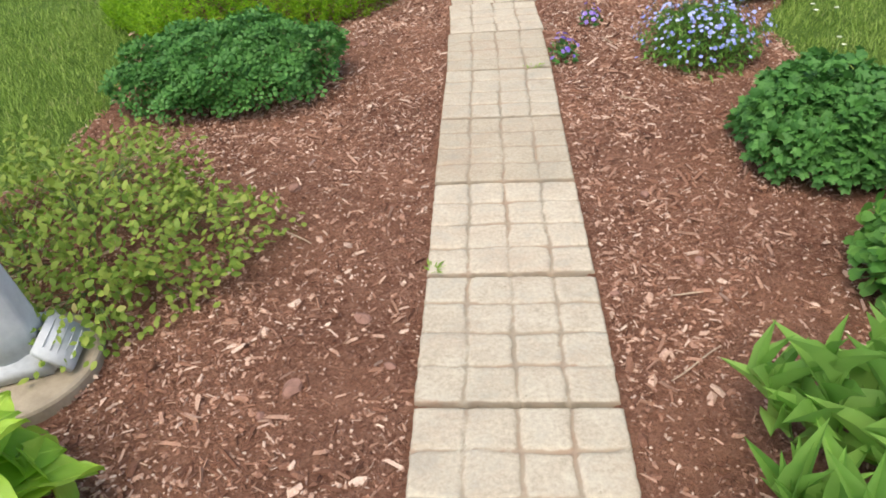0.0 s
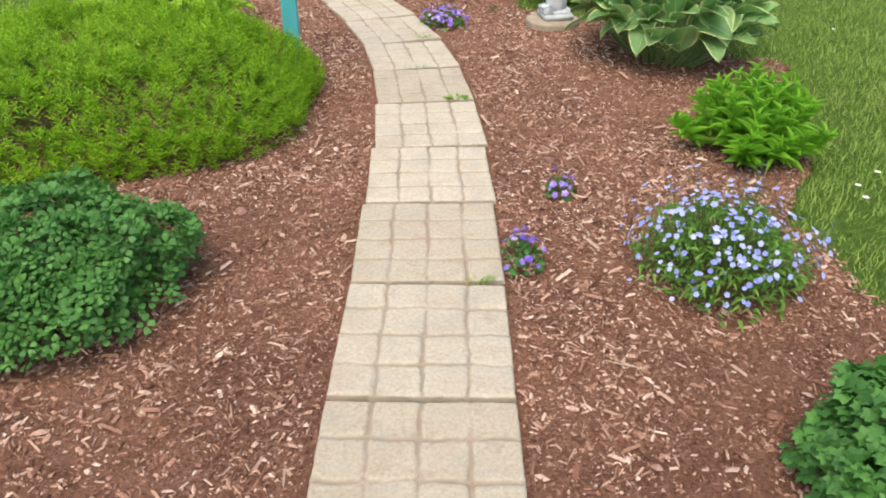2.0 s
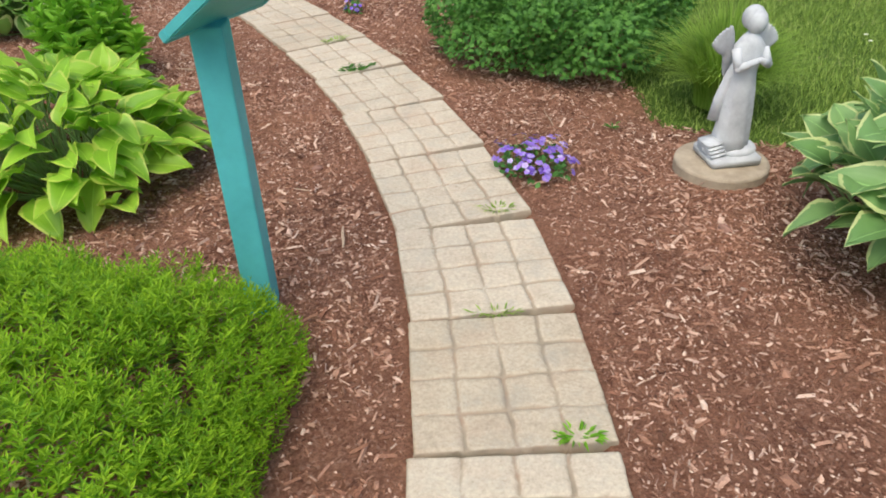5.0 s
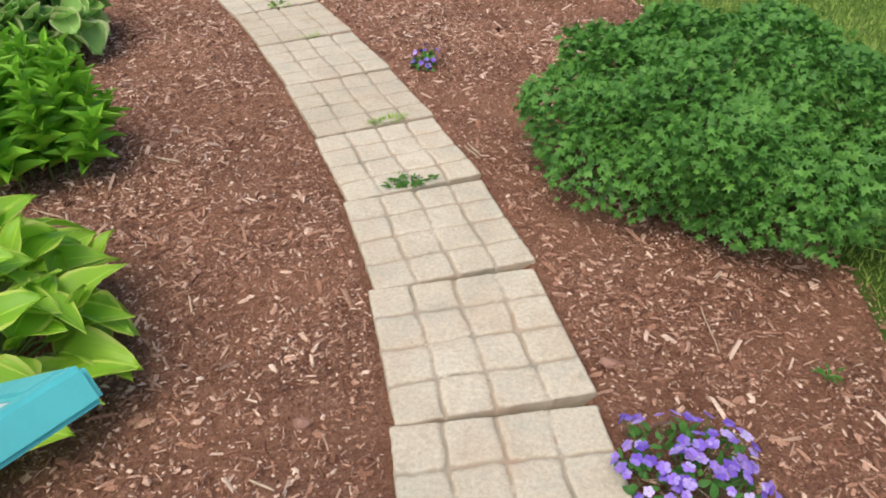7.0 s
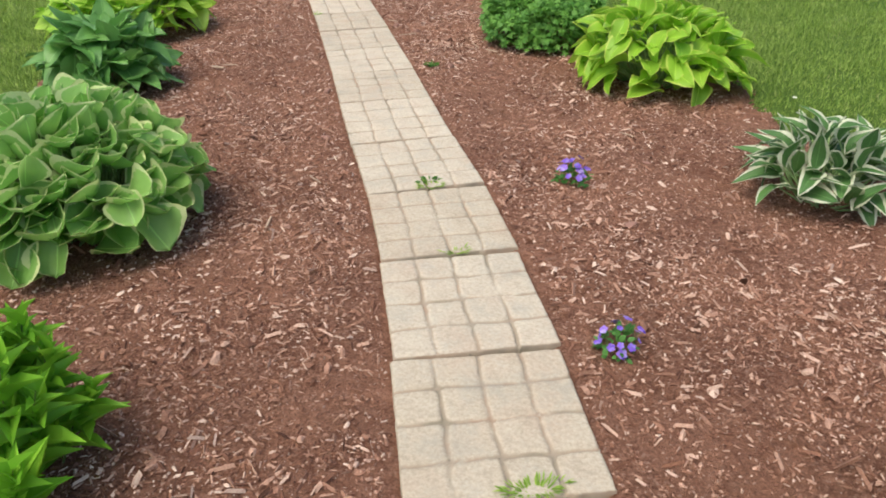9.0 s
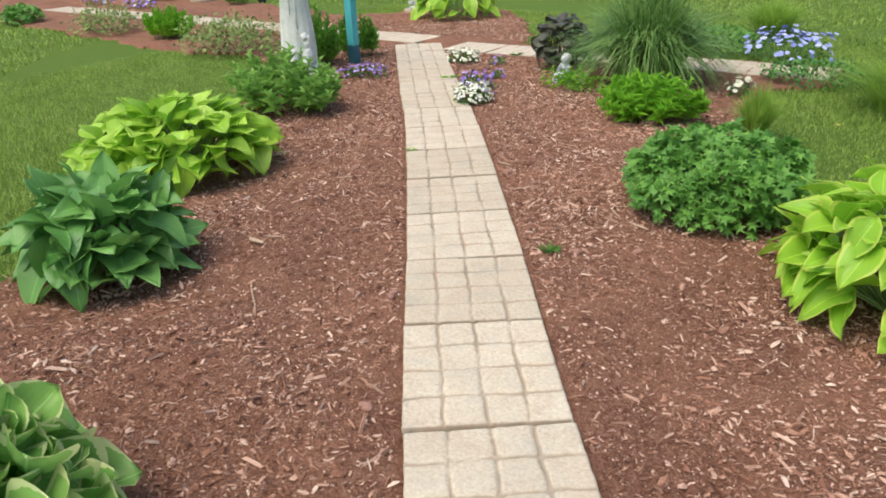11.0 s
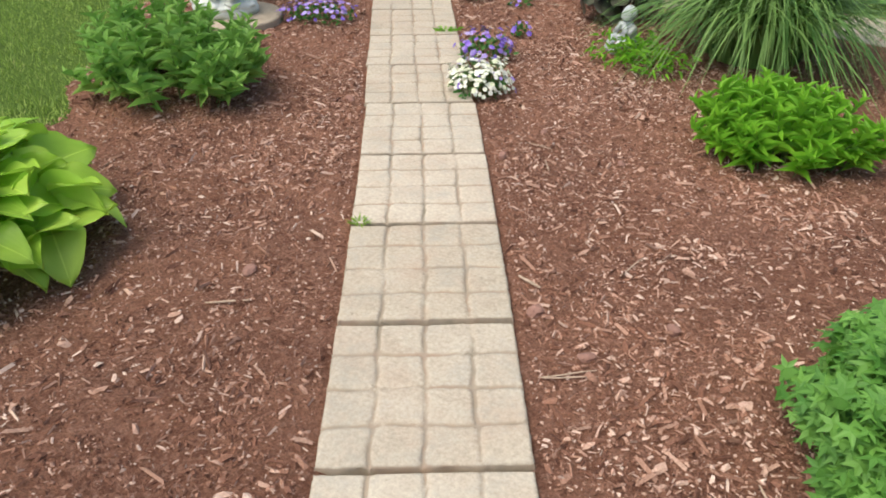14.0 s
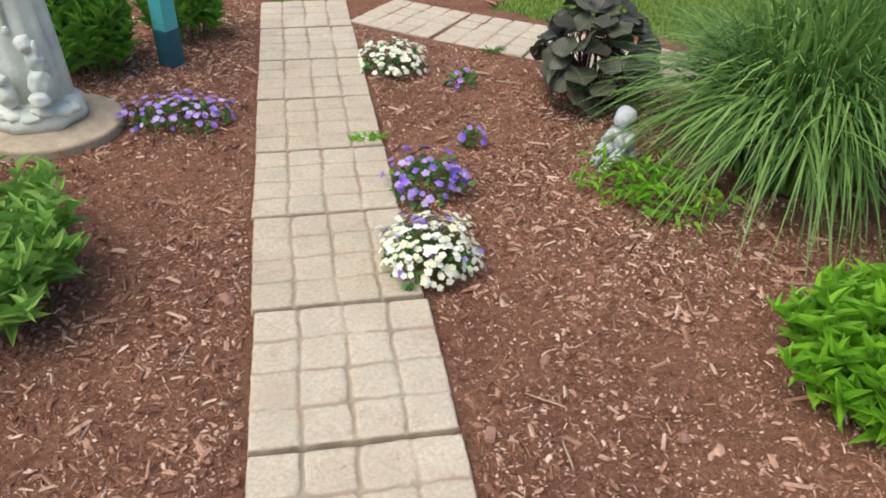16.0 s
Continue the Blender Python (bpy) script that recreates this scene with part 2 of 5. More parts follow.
M_OLIVE = leaf_material("olive_leaf", (0.15, 0.23, 0.06), (0.32, 0.43, 0.13), 0.6, 0.25)
M_STEM = plain("green_stem", (0.13, 0.20, 0.06), 0.6, 40)
M_VIOLET = petal_material("violet_petal", [(0.0, (0.10, 0.05, 0.32)), (0.5, (0.20, 0.11, 0.55)), (0.85, (0.36, 0.22, 0.66)), (1.0, (0.55, 0.45, 0.75))])
M_MAUVE = petal_material("mauve_petal", [(0.0, (0.20, 0.10, 0.38)), (0.5, (0.36, 0.25, 0.60)), (1.0, (0.60, 0.50, 0.76))])
M_PALEMAUVE = petal_material("pale_mauve_petal", [(0.0, (0.17, 0.10, 0.48)), (0.6, (0.31, 0.22, 0.60)), (1.0, (0.60, 0.54, 0.72))])
M_WHITEP = petal_material("white_petal", [(0.0, (0.60, 0.66, 0.36)), (0.4, (0.79, 0.81, 0.62)), (1.0, (0.84, 0.84, 0.78))])
M_BLUEP = petal_material("pale_blue_petal", [(0.0, (0.24, 0.28, 0.70)), (0.5, (0.36, 0.42, 0.80)), (1.0, (0.56, 0.58, 0.86))])
M_YEYE = plain("yellow_flower_eye", (0.75, 0.55, 0.10), 0.6, 60)
M_STATUE = plain("white_painted_concrete", (0.62, 0.65, 0.66), 0.75, 12, 0.16, 0.004, 0.2, (0.30, 0.32, 0.34))
M_AGED = plain("aged_greenish_plaster", (0.68, 0.72, 0.65), 0.8, 10, 0.16, 0.006, 0.2, (0.33, 0.44, 0.44))
M_DISC = plain("cast_concrete_disc", (0.44, 0.37, 0.27), 0.9, 16, 0.22, 0.004, 0.15, (0.28, 0.23, 0.16))
M_TEAL = plain("teal_painted_wood", (0.10, 0.50, 0.52), 0.5, 9, 0.14, 0.002, 0.35)
M_TEALDK = plain("dark_teal_painted_wood", (0.035, 0.13, 0.17), 0.55, 9, 0.2, 0.002, 0.3)
M_PANEL = plain("white_printed_panel", (0.78, 0.76, 0.78), 0.35, 6, 0.06, 0.001)
M_PRINT = plain("lilac_print", (0.42, 0.34, 0.46), 0.5, 30, 0.2, 0.0005)
M_STONE = plain("reddish_stone", (0.34, 0.19, 0.14), 0.85, 22, 0.3, 0.005)
M_PALEWOOD = plain("pale_split_wood", (0.52, 0.39, 0.27), 0.8, 60, 0.3, 0.002)
M_BLACK = plain("black_metal", (0.03, 0.035, 0.04), 0.5, 20)


# ---- mesh helpers ----
def fast_mesh(name, verts, tris, mat, uv=None, smooth=False):
    me = bpy.data.meshes.new(name)
    verts, tris = np.asarray(verts, np.float32), np.asarray(tris, np.int32)
    me.vertices.add(len(verts))
    me.vertices.foreach_set("co", verts.ravel())
    me.loops.add(tris.size)
    me.loops.foreach_set("vertex_index", tris.ravel())
    me.polygons.add(len(tris))
    me.polygons.foreach_set("loop_start", np.arange(0, tris.size, 3, dtype=np.int32))
    me.polygons.foreach_set("use_smooth", np.full(len(tris), smooth))
    if uv is not None:
        lay = me.uv_layers.new(name="UVMap")
        lay.data.foreach_set("uv", np.asarray(uv, np.float32)[tris.ravel()].ravel())
    me.materials.append(mat)
    me.update(calc_edges=True)
    me.validate()
    return me


def unit(a):
    return a / np.maximum(np.linalg.norm(a, axis=-1, keepdims=True), 1e-9)


def turns(along, up):
    """Rotations that lay a template's y along one way and its z towards another."""
    y = unit(np.asarray(along, float))
    x = unit(np.cross(y, up))
    z = np.cross(x, y)
    return np.stack((x, y, z), -1)


def scatter(tv, tt, pos, rot, size):
    """Copies of a template (verts, tris) at places, turns and sizes, as one set of verts and tris."""
    n, k = len(pos), len(tv)
    size = np.asarray(size, float)
    size = size[:, None, None] if size.ndim == 1 else size[:, None, :]
    v = np.einsum("nij,nkj->nki", rot, tv[None] * size) + np.asarray(pos)[:, None, :]
    t = tt[None] + (np.arange(n) * k)[:, None, None]
    return v.reshape(-1, 3), t.reshape(-1, 3)


def join(*sets):
    vs, ts, off = [], [], 0
    for v, t in sets:
        vs.append(v)
        ts.append(t + off)
        off += len(v)
    return np.concatenate(vs), np.concatenate(ts)


def leafy_mesh(name, leaves, leaf_mat, stems, stem_mat):
    """Leaves and their stems as one mesh with two materials."""
    me = fast_mesh(name, *join(leaves, stems), leaf_mat)
    me.materials.append(stem_mat)
    index = np.zeros(len(me.polygons), np.int32)
    index[len(leaves[1]):] = 1
    me.polygons.foreach_set("material_index", index)
    return me


def part(name, mesh, parent, label="", at=None):
    ob = new(name, mesh)
    ob.parent = parent
    if at is not None:
        ob.matrix_local = at
    if label:
        ob["label"] = label
    return ob


def thing(name, x, y, z, label, category, group="", rz=0.0):
    ob = new(name)
    ob.matrix_world = pose(x, y, z, 0, 0, rz)
    ob.empty_display_size = 0.1
    return tagged(ob, label, category, group)


def bm_mesh(name, bm, mat, smooth=True):
    me = bpy.data.meshes.new(name)
    bmesh.ops.recalc_face_normals(bm, faces=bm.faces)
    for f in bm.faces:
        f.smooth = smooth
    bm.to_mesh(me)
    bm.free()
    me.materials.append(mat)
    return me


def bevel_box(bm, m, sx, sy, sz, r=0.004):
    b2 = bmesh.new()
    bmesh.ops.create_cube(b2, size=1, matrix=Matrix.Diagonal((sx, sy, sz, 1)))
    bmesh.ops.bevel(b2, geom=b2.edges[:], offset=r, segments=2, affect="EDGES")
    bmesh.ops.transform(b2, matrix=m, verts=b2.verts)
    tmp = bpy.data.meshes.new("tmp")
    b2.to_mesh(tmp)
    b2.free()
    bm.from_mesh(tmp)
    bpy.data.meshes.remove(tmp)


def blade_template(rows, width, bend=0.0, fold=0.0):
    """A leaf blade along y: rows of (share of length, share of width), creased on its midrib."""
    v, t = [], []
    for s, w in rows:
        z = -bend * s * s
        v += [(-w * width, s, z + fold * w), (0, s, z), (w * width, s, z + fold * w)]
    for i in range(len(rows) - 1):
        a = 3 * i
        for c in (0, 1):
            t += [(a + c, a + c + 1, a + c + 4), (a + c, a + c + 4, a + c + 3)]
    return np.array(v, float), np.array(t)


def fan(outline, cup=0.15):
    """A flat leaf from its outline, fanned from its middle, a little cupped."""
    o = np.array(outline, float)
    v = np.zeros((len(o) + 1, 3))
    v[1:, :2] = o
    c = o.mean(0)
    v[0, :2] = c
    v[1:, 2] = -cup * ((o - c) ** 2).sum(1)
    n = len(o)
    t = [(0, 1 + i, 1 + (i + 1) % n) for i in range(n)]
    return v, np.array(t)


def lobed(n=5, deep=0.5):
    pts = [(0, 0)]
    for i in range(2 * n - 1):
        a = radians(-130 + 260 * i / (2 * n - 2))
        r = 0.62 if i % 2 == 0 else 0.62 * (1 - deep)
        pts.append((r * math.sin(a), 0.45 + r * math.cos(a)))
    return fan(pts, 0.35)


def trifoliate():
    sets = []
    for a in (-70, 0, 70):
        pts = [(0, 0.18), (-0.2, 0.42), (-0.22, 0.66), (-0.08, 0.74), (0, 0.68), (0.08, 0.74), (0.22, 0.66), (0.2, 0.42)]
        v, t = fan(pts, 0.5)
        c, s = math.cos(radians(a)), math.sin(radians(a))
        v = v @ np.array(((c, -s, 0), (s, c, 0), (0, 0, 1))).T
        sets.append((v, t))
    return join(*sets)


OVAL = fan([(0, 0), (-0.22, 0.2), (-0.3, 0.5), (-0.16, 0.82), (0, 1), (0.16, 0.82), (0.3, 0.5), (0.22, 0.2)], 0.25)
LANCE = blade_template([(0, 0.15), (0.3, 1.0), (0.65, 0.7), (1.0, 0.0)], 0.14, 0.25, 0.25)
THIN = blade_template([(0, 0.6), (0.5, 1.0), (1.0, 0.0)], 0.10, 0.2, 0.0)
NEEDLE = (np.array([(0, 0, 0), (-0.12, 0.5, 0.03), (0, 1, -0.08), (0.12, 0.5, 0.03)], float), np.array([(0, 1, 2), (0, 2, 3)]))
LOBED, TRI = lobed(5, 0.36), trifoliate()
LOBED6 = lobed(5, 0.62)
LEAFY = blade_template([(0, 0.2), (0.28, 1.0), (0.6, 0.8), (1.0, 0.0)], 0.19, 0.25, 0.25)


# ---- path data: the middle of each joint and the turn of its line ----
JOINTS = [(0.075, 0.20, -5), (0.12, 0.80, -5), (0.17, 1.404, -5.4), (0.219, 1.988, -5), (0.266, 2.606, -4.2), (0.315, 3.21, -5.5), (0.367, 3.805, -5), (0.407, 4.406, -1),
          (0.452, 4.988, 1.5), (0.463, 5.583, 2.4), (0.440, 6.153, 5), (0.372, 6.733, 12), (0.217, 7.337, 19), (0.045, 7.90, 24), (-0.172, 8.432, 28.2),
          (-0.434, 8.935, 31.5), (-0.728, 9.465, 33), (-1.055, 9.995, 33.5), (-1.382, 10.492, 36), (-1.757, 10.98, 36), (-2.136, 11.50, 36), (-2.480, 11.99, 36),
          (-2.822, 12.45, 37), (-3.157, 12.91, 36.6), (-3.502, 13.368, 37.2), (-3.85, 13.832, 36.8), (-4.197, 14.275, 36.8), (-4.546, 14.69, 36.8), (-4.86, 15.10, 37.2),
          (-5.20, 15.52, 38), (-5.516, 15.93, 37.6), (-5.838, 16.336, 37.4), (-6.17, 16.75, 37.4)]
BED = [(-1.9, -4), (-1.9, 2.5), (-1.75, 3.7), (-1.72, 4.0), (-1.85, 4.85), (-2.07, 6.8), (-2.1, 7.5), (-2.4, 8.3), (-3.0, 9.2), (-3.85, 10.1), (-4.2, 10.6),
       (-4.5, 11.1), (-5.3, 11.9), (-5.45, 13.1), (-5.8, 13.4), (-6.3, 13.9), (-6.9, 14.6), (-7.6, 15.5), (-8.6, 15.2), (-10, 15.4), (-13, 15.8), (-18, 16.4), (-18, 19.2), (-13, 19.4),
       (-11.5, 19.3), (-9.2, 18.7), (-8.2, 18.9), (-7.9, 19.7), (-7.0, 20.0), (-6.0, 19.2), (-5.3, 18.1), (-5.0, 17.35), (-2.5, 17.3), (-1.6, 17.2), (-1.6, 16.6), (-2.0, 16.0), (-2.05, 15.2),
       (-1.85, 14.4), (-1.5, 14.0), (-0.9, 13.2), (-0.21, 12.63), (0.05, 12.08), (0.55, 11.45), (1.08, 10.48), (1.6, 9.8), (1.6, 9.0), (1.4, 8.45),
       (1.35, 7.95), (1.4, 7.65), (1.9, 7.4), (2.5, 6.6), (2.85, 6.1), (2.8, 5.7), (2.3, 5.2), (2.2, 4.6), (1.95, 4.1), (1.95, 3.6), (2.1, 3.4), (2.25, 2.5), (2.25, -4)]


def inside(px, py, poly):
    hit = np.zeros(px.shape, bool)
    for (x0, y0), (x1, y1) in zip(poly, poly[1:] + poly[:1]):
        if y0 != y1:
            hit ^= ((y0 > py) != (y1 > py)) & (px < (x1 - x0) * (py - y0) / (y1 - y0) + x0)
    return hit


def edge_shift(px, py):
    """An uneven spade-cut edge for the bed."""
    return 0.05 * np.sin(px * 5.1 + py * 2.3) + 0.035 * np.sin(py * 11.3 - px * 7.7), 0.05 * np.sin(py * 4.3 - px * 3.1) + 0.035 * np.sin(px * 12.9 + py * 6.1)


def in_bed(px, py):
    dx, dy = edge_shift(px, py)
    return inside(px + dx, py + dy, BED)


LATTICE = np.random.default_rng(99).uniform(-1, 1, (64, 64))


def patches(px, py, cell, shift=0):
    """Smooth random hills and hollows in the plan, about one cell across."""
    gx, gy = np.asarray(px) / cell + 17.3 * shift, np.asarray(py) / cell + 5.9 * shift
    ix, iy = np.floor(gx).astype(int), np.floor(gy).astype(int)
    fx, fy = gx - ix, gy - iy
    fx, fy = fx * fx * (3 - 2 * fx), fy * fy * (3 - 2 * fy)
    a, b = LATTICE[ix % 64, iy % 64], LATTICE[(ix + 1) % 64, iy % 64]
    c, d = LATTICE[ix % 64, (iy + 1) % 64], LATTICE[(ix + 1) % 64, (iy + 1) % 64]
    return (a * (1 - fx) + b * fx) * (1 - fy) + (c * (1 - fx) + d * fx) * fy


def relief(px, py):
    """The bed's unevenness, kept low beside the path."""
    wave = 0.012 * patches(px, py, 0.9, 1) + 0.010 * patches(px, py, 0.34, 2) + 0.007 * patches(px, py, 0.13, 3)
    gap = path_gap(px, py)
    side = np.clip((gap - 0.31) / 0.4, 0, 1) * np.clip((np.abs(py - 17.0) - 0.5) / 0.3, 0, 1)
    return wave * side - 0.035 * (gap < 0.25)


def path_gap(px, py):
    """Distance from the middle of the main path and of the cross path."""
    best = np.full(px.shape, 99.0)
    for (x0, y0, _), (x1, y1, _) in zip(JOINTS, JOINTS[1:]):
        lx, ly = x1 - x0, y1 - y0
        k = np.clip(((px - x0) * lx + (py - y0) * ly) / (lx * lx + ly * ly), -0.2, 1)
        best = np.minimum(best, np.hypot(px - x0 - k * lx, py - y0 - k * ly))
    return best


BED_Z = -0.018


def ground_z(x, y):
    return BED_Z + float(relief(np.array(x), np.array(y)))


# ---- ground ----
def lawn_sheet():
    rings = [0, 8, 16, 26, 45, 90, 200, 600, 2500]
    v, t = [(-3, 9, -0.045)], []
    n = 48
    for r in rings[1:]:
        v += [(-3 + r * math.cos(2 * math.pi * i / n), 9 + r * math.sin(2 * math.pi * i / n), -0.045) for i in range(n)]
    for i in range(n):
        t.append((0, 1 + i, 1 + (i + 1) % n))
        for k in range(len(rings) - 2):
            a, b = 1 + k * n, 1 + (k + 1) * n
            j = (i + 1) % n
            t += [(a + i, b + i, b + j), (a + i, b + j, a + j)]
    ob = new("ground", fast_mesh("ground", v, t, M_LAWN))
    tagged(ob, "mown green lawn turf spreading round the garden beds", "lawn", kind="structure")


def mulch_sheet():
    s = 0.04
    xs, ys = np.arange(-18.2, 3.2, s), np.arange(-4.1, 20.2, s)
    gx, gy = np.meshgrid(xs, ys, indexing="ij")
    z = BED_Z + relief(gx, gy)
    keep = in_bed(gx[:-1, :-1] + s / 2, gy[:-1, :-1] + s / 2)
    idx = np.arange(gx.size).reshape(gx.shape)
    a, b, c, d = idx[:-1, :-1][keep], idx[1:, :-1][keep], idx[1:, 1:][keep], idx[:-1, 1:][keep]
    t = np.concatenate((np.stack((a, b, c), 1), np.stack((a, c, d), 1)))
    used = np.unique(t)
    back = np.zeros(gx.size, int)
    back[used] = np.arange(len(used))
    share = np.bincount(t.ravel(), minlength=gx.size)
    z = np.where((share < 6).reshape(gx.shape) & (np.abs(z) < 0.2), np.where(path_gap(gx, gy) > 0.6, np.where(share.reshape(gx.shape) < 4, -0.06, z), z), z)
    v = np.stack((gx.ravel(), gy.ravel(), z.ravel()), 1)[used]
    ob = new("garden_bed", fast_mesh("garden_bed", v, back[t], M_MULCH, smooth=True))
    tagged(ob, "reddish brown earth bed under a layer of bark mulch", "garden bed", kind="structure")


lawn_sheet()
mulch_sheet()


# ---- statues and stands ----
def loft(bm, rings, n=28, cap=True):
    """Closed body through rings of (x, y, z, rx, ry, folds, depth, phase)."""
    loops = []
    for x, y, z, rx, ry, k, dep, ph in rings:
        loop = []
        for i in range(n):
            a = 2 * math.pi * i / n
            f = 1 + dep * math.sin(k * a + ph) + 0.4 * dep * math.sin((2 * k + 1) * a + 2 * ph)
            loop.append(bm.verts.new((x + rx * f * math.cos(a), y + ry * f * math.sin(a), z)))
        loops.append(loop)
    for a, b in zip(loops, loops[1:]):
        for i in range(n):
            bm.faces.new((a[i], a[(i + 1) % n], b[(i + 1) % n], b[i]))
    if cap:
        bm.faces.new(loops[0][::-1])
        bm.faces.new(loops[-1])


def roughen(bm, amount, scale):
    """Worn, hand-finished surface."""
    bm.normal_update()
    for v in bm.verts:
        v.co += v.normal * amount * noise.noise(v.co * scale)


def ball(bm, x, y, z, rx, ry, rz, turn=None):
    m = Matrix.Translation((x, y, z)) @ (turn or Matrix()) @ Matrix.Diagonal((rx, ry, rz, 1))
    bmesh.ops.create_uvsphere(bm, u_segments=26, v_segments=18, radius=1, matrix=m)


def limb(bm, p, q, r0, r1):
    p, q = Vector(p), Vector(q)
    m = Matrix.Translation((p + q) / 2) @ (q - p).to_track_quat("Z", "Y").to_matrix().to_4x4()
    bmesh.ops.create_cone(bm, cap_ends=True, segments=14, radius1=r0, radius2=r1, depth=(q - p).length, matrix=m)
    ball(bm, *q, r1, r1, r1)


def disc(x, y, r, h=0.05, label="round buff concrete disc set in the mulch"):
    bm = bmesh.new()
    prof = [(r * 0.985, -0.03), (r, 0.0), (r, h - 0.012), (r - 0.004, h - 0.004), (r - 0.014, h)]
    loft(bm, [(0, 0, z, k, k, 1, 0, 0) for k, z in prof], 48)
    ob = new("concrete_disc", bm_mesh("concrete_disc", bm, M_DISC, False))
    ob.matrix_world = pose(x, y, BED_Z)
    tagged(ob, label, "statue base", "round statue bases")
    return BED_Z + h


def angel(x, y, z, rz, size=1.0, label="white painted angel statue on a round base"):
    bm = bmesh.new()
    bevel_box(bm, pose(0, 0, 0.022), 0.22, 0.20, 0.044, 0.008)
    ball(bm, 0.02, 0.0, 0.05, 0.10, 0.085, 0.035)
    for k in range(4):
        bevel_box(bm, pose(-0.085 - 0.004 * k, -0.02, 0.055 + 0.014 * k, 0, -8, 6), 0.07, 0.13 - 0.012 * k, 0.012, 0.004)
    loft(bm, [(0, 0, 0.045, 0.080, 0.072, 9, 0.08, 0), (0.0, 0, 0.12, 0.074, 0.066, 9, 0.09, 0.3), (0, 0, 0.22, 0.066, 0.058, 8, 0.08, 0.5),
              (0.002, 0, 0.32, 0.057, 0.050, 8, 0.06, 0.6), (0.004, 0, 0.39, 0.047, 0.042, 7, 0.04, 0.4), (0.004, 0, 0.41, 0.050, 0.045, 6, 0.02, 0),
              (0.004, 0, 0.46, 0.060, 0.047, 5, 0.02, 0), (0.004, 0, 0.50, 0.063, 0.045, 5, 0.02, 0), (0.004, 0, 0.53, 0.040, 0.034, 5, 0.01, 0), (0.006, 0, 0.55, 0.022, 0.022, 3, 0, 0)])
    loft(bm, [(-0.07, 0.02, 0.18, 0.035, 0.02, 5, 0.1, 0), (-0.055, 0.02, 0.28, 0.035, 0.025, 5, 0.1, 0.5), (-0.035, 0.015, 0.38, 0.028, 0.025, 5, 0.05, 0.5), (-0.02, 0.01, 0.44, 0.02, 0.02, 3, 0, 0)])
    ball(bm, 0.010, -0.006, 0.595, 0.040, 0.043, 0.050)
    ball(bm, 0.004, 0.012, 0.605, 0.045, 0.043, 0.050)
    limb(bm, (-0.055, -0.01, 0.49), (-0.055, -0.05, 0.42), 0.020, 0.017)
    limb(bm, (-0.055, -0.05, 0.42), (0.01, -0.075, 0.46), 0.017, 0.012)
    limb(bm, (0.06, -0.01, 0.49), (0.075, -0.04, 0.43), 0.020, 0.017)
    limb(bm, (0.075, -0.04, 0.43), (0.02, -0.075, 0.46), 0.017, 0.012)
    for s in (-1, 1):
        for i in range(7):
            a = radians(10 + i * 13)
            length = 0.25 - 0.022 * i
            m = Matrix.Translation((s * (0.055 + 0.004 * i), 0.05, 0.47)) @ Euler((0.25, s * (0.12 + a * 0.55), 0)).to_matrix().to_4x4()
            ball(bm, 0, 0, 0, 0.022, 0.010, 0.001)
            b2 = m @ Matrix.Translation((0, 0, 0.04 - length * 0.25)) @ Matrix.Diagonal((0.024, 0.012, length * 0.55, 1))
            bmesh.ops.create_uvsphere(bm, u_segments=10, v_segments=8, radius=1, matrix=b2)
    bmesh.ops.scale(bm, vec=(size, size, size), verts=bm.verts)
    ob = new("angel_statue", bm_mesh("angel_statue", bm, M_STATUE))
    ob.matrix_world = pose(x, y, z, 0, 0, rz)
    tagged(ob, label, "statue", "garden statues")


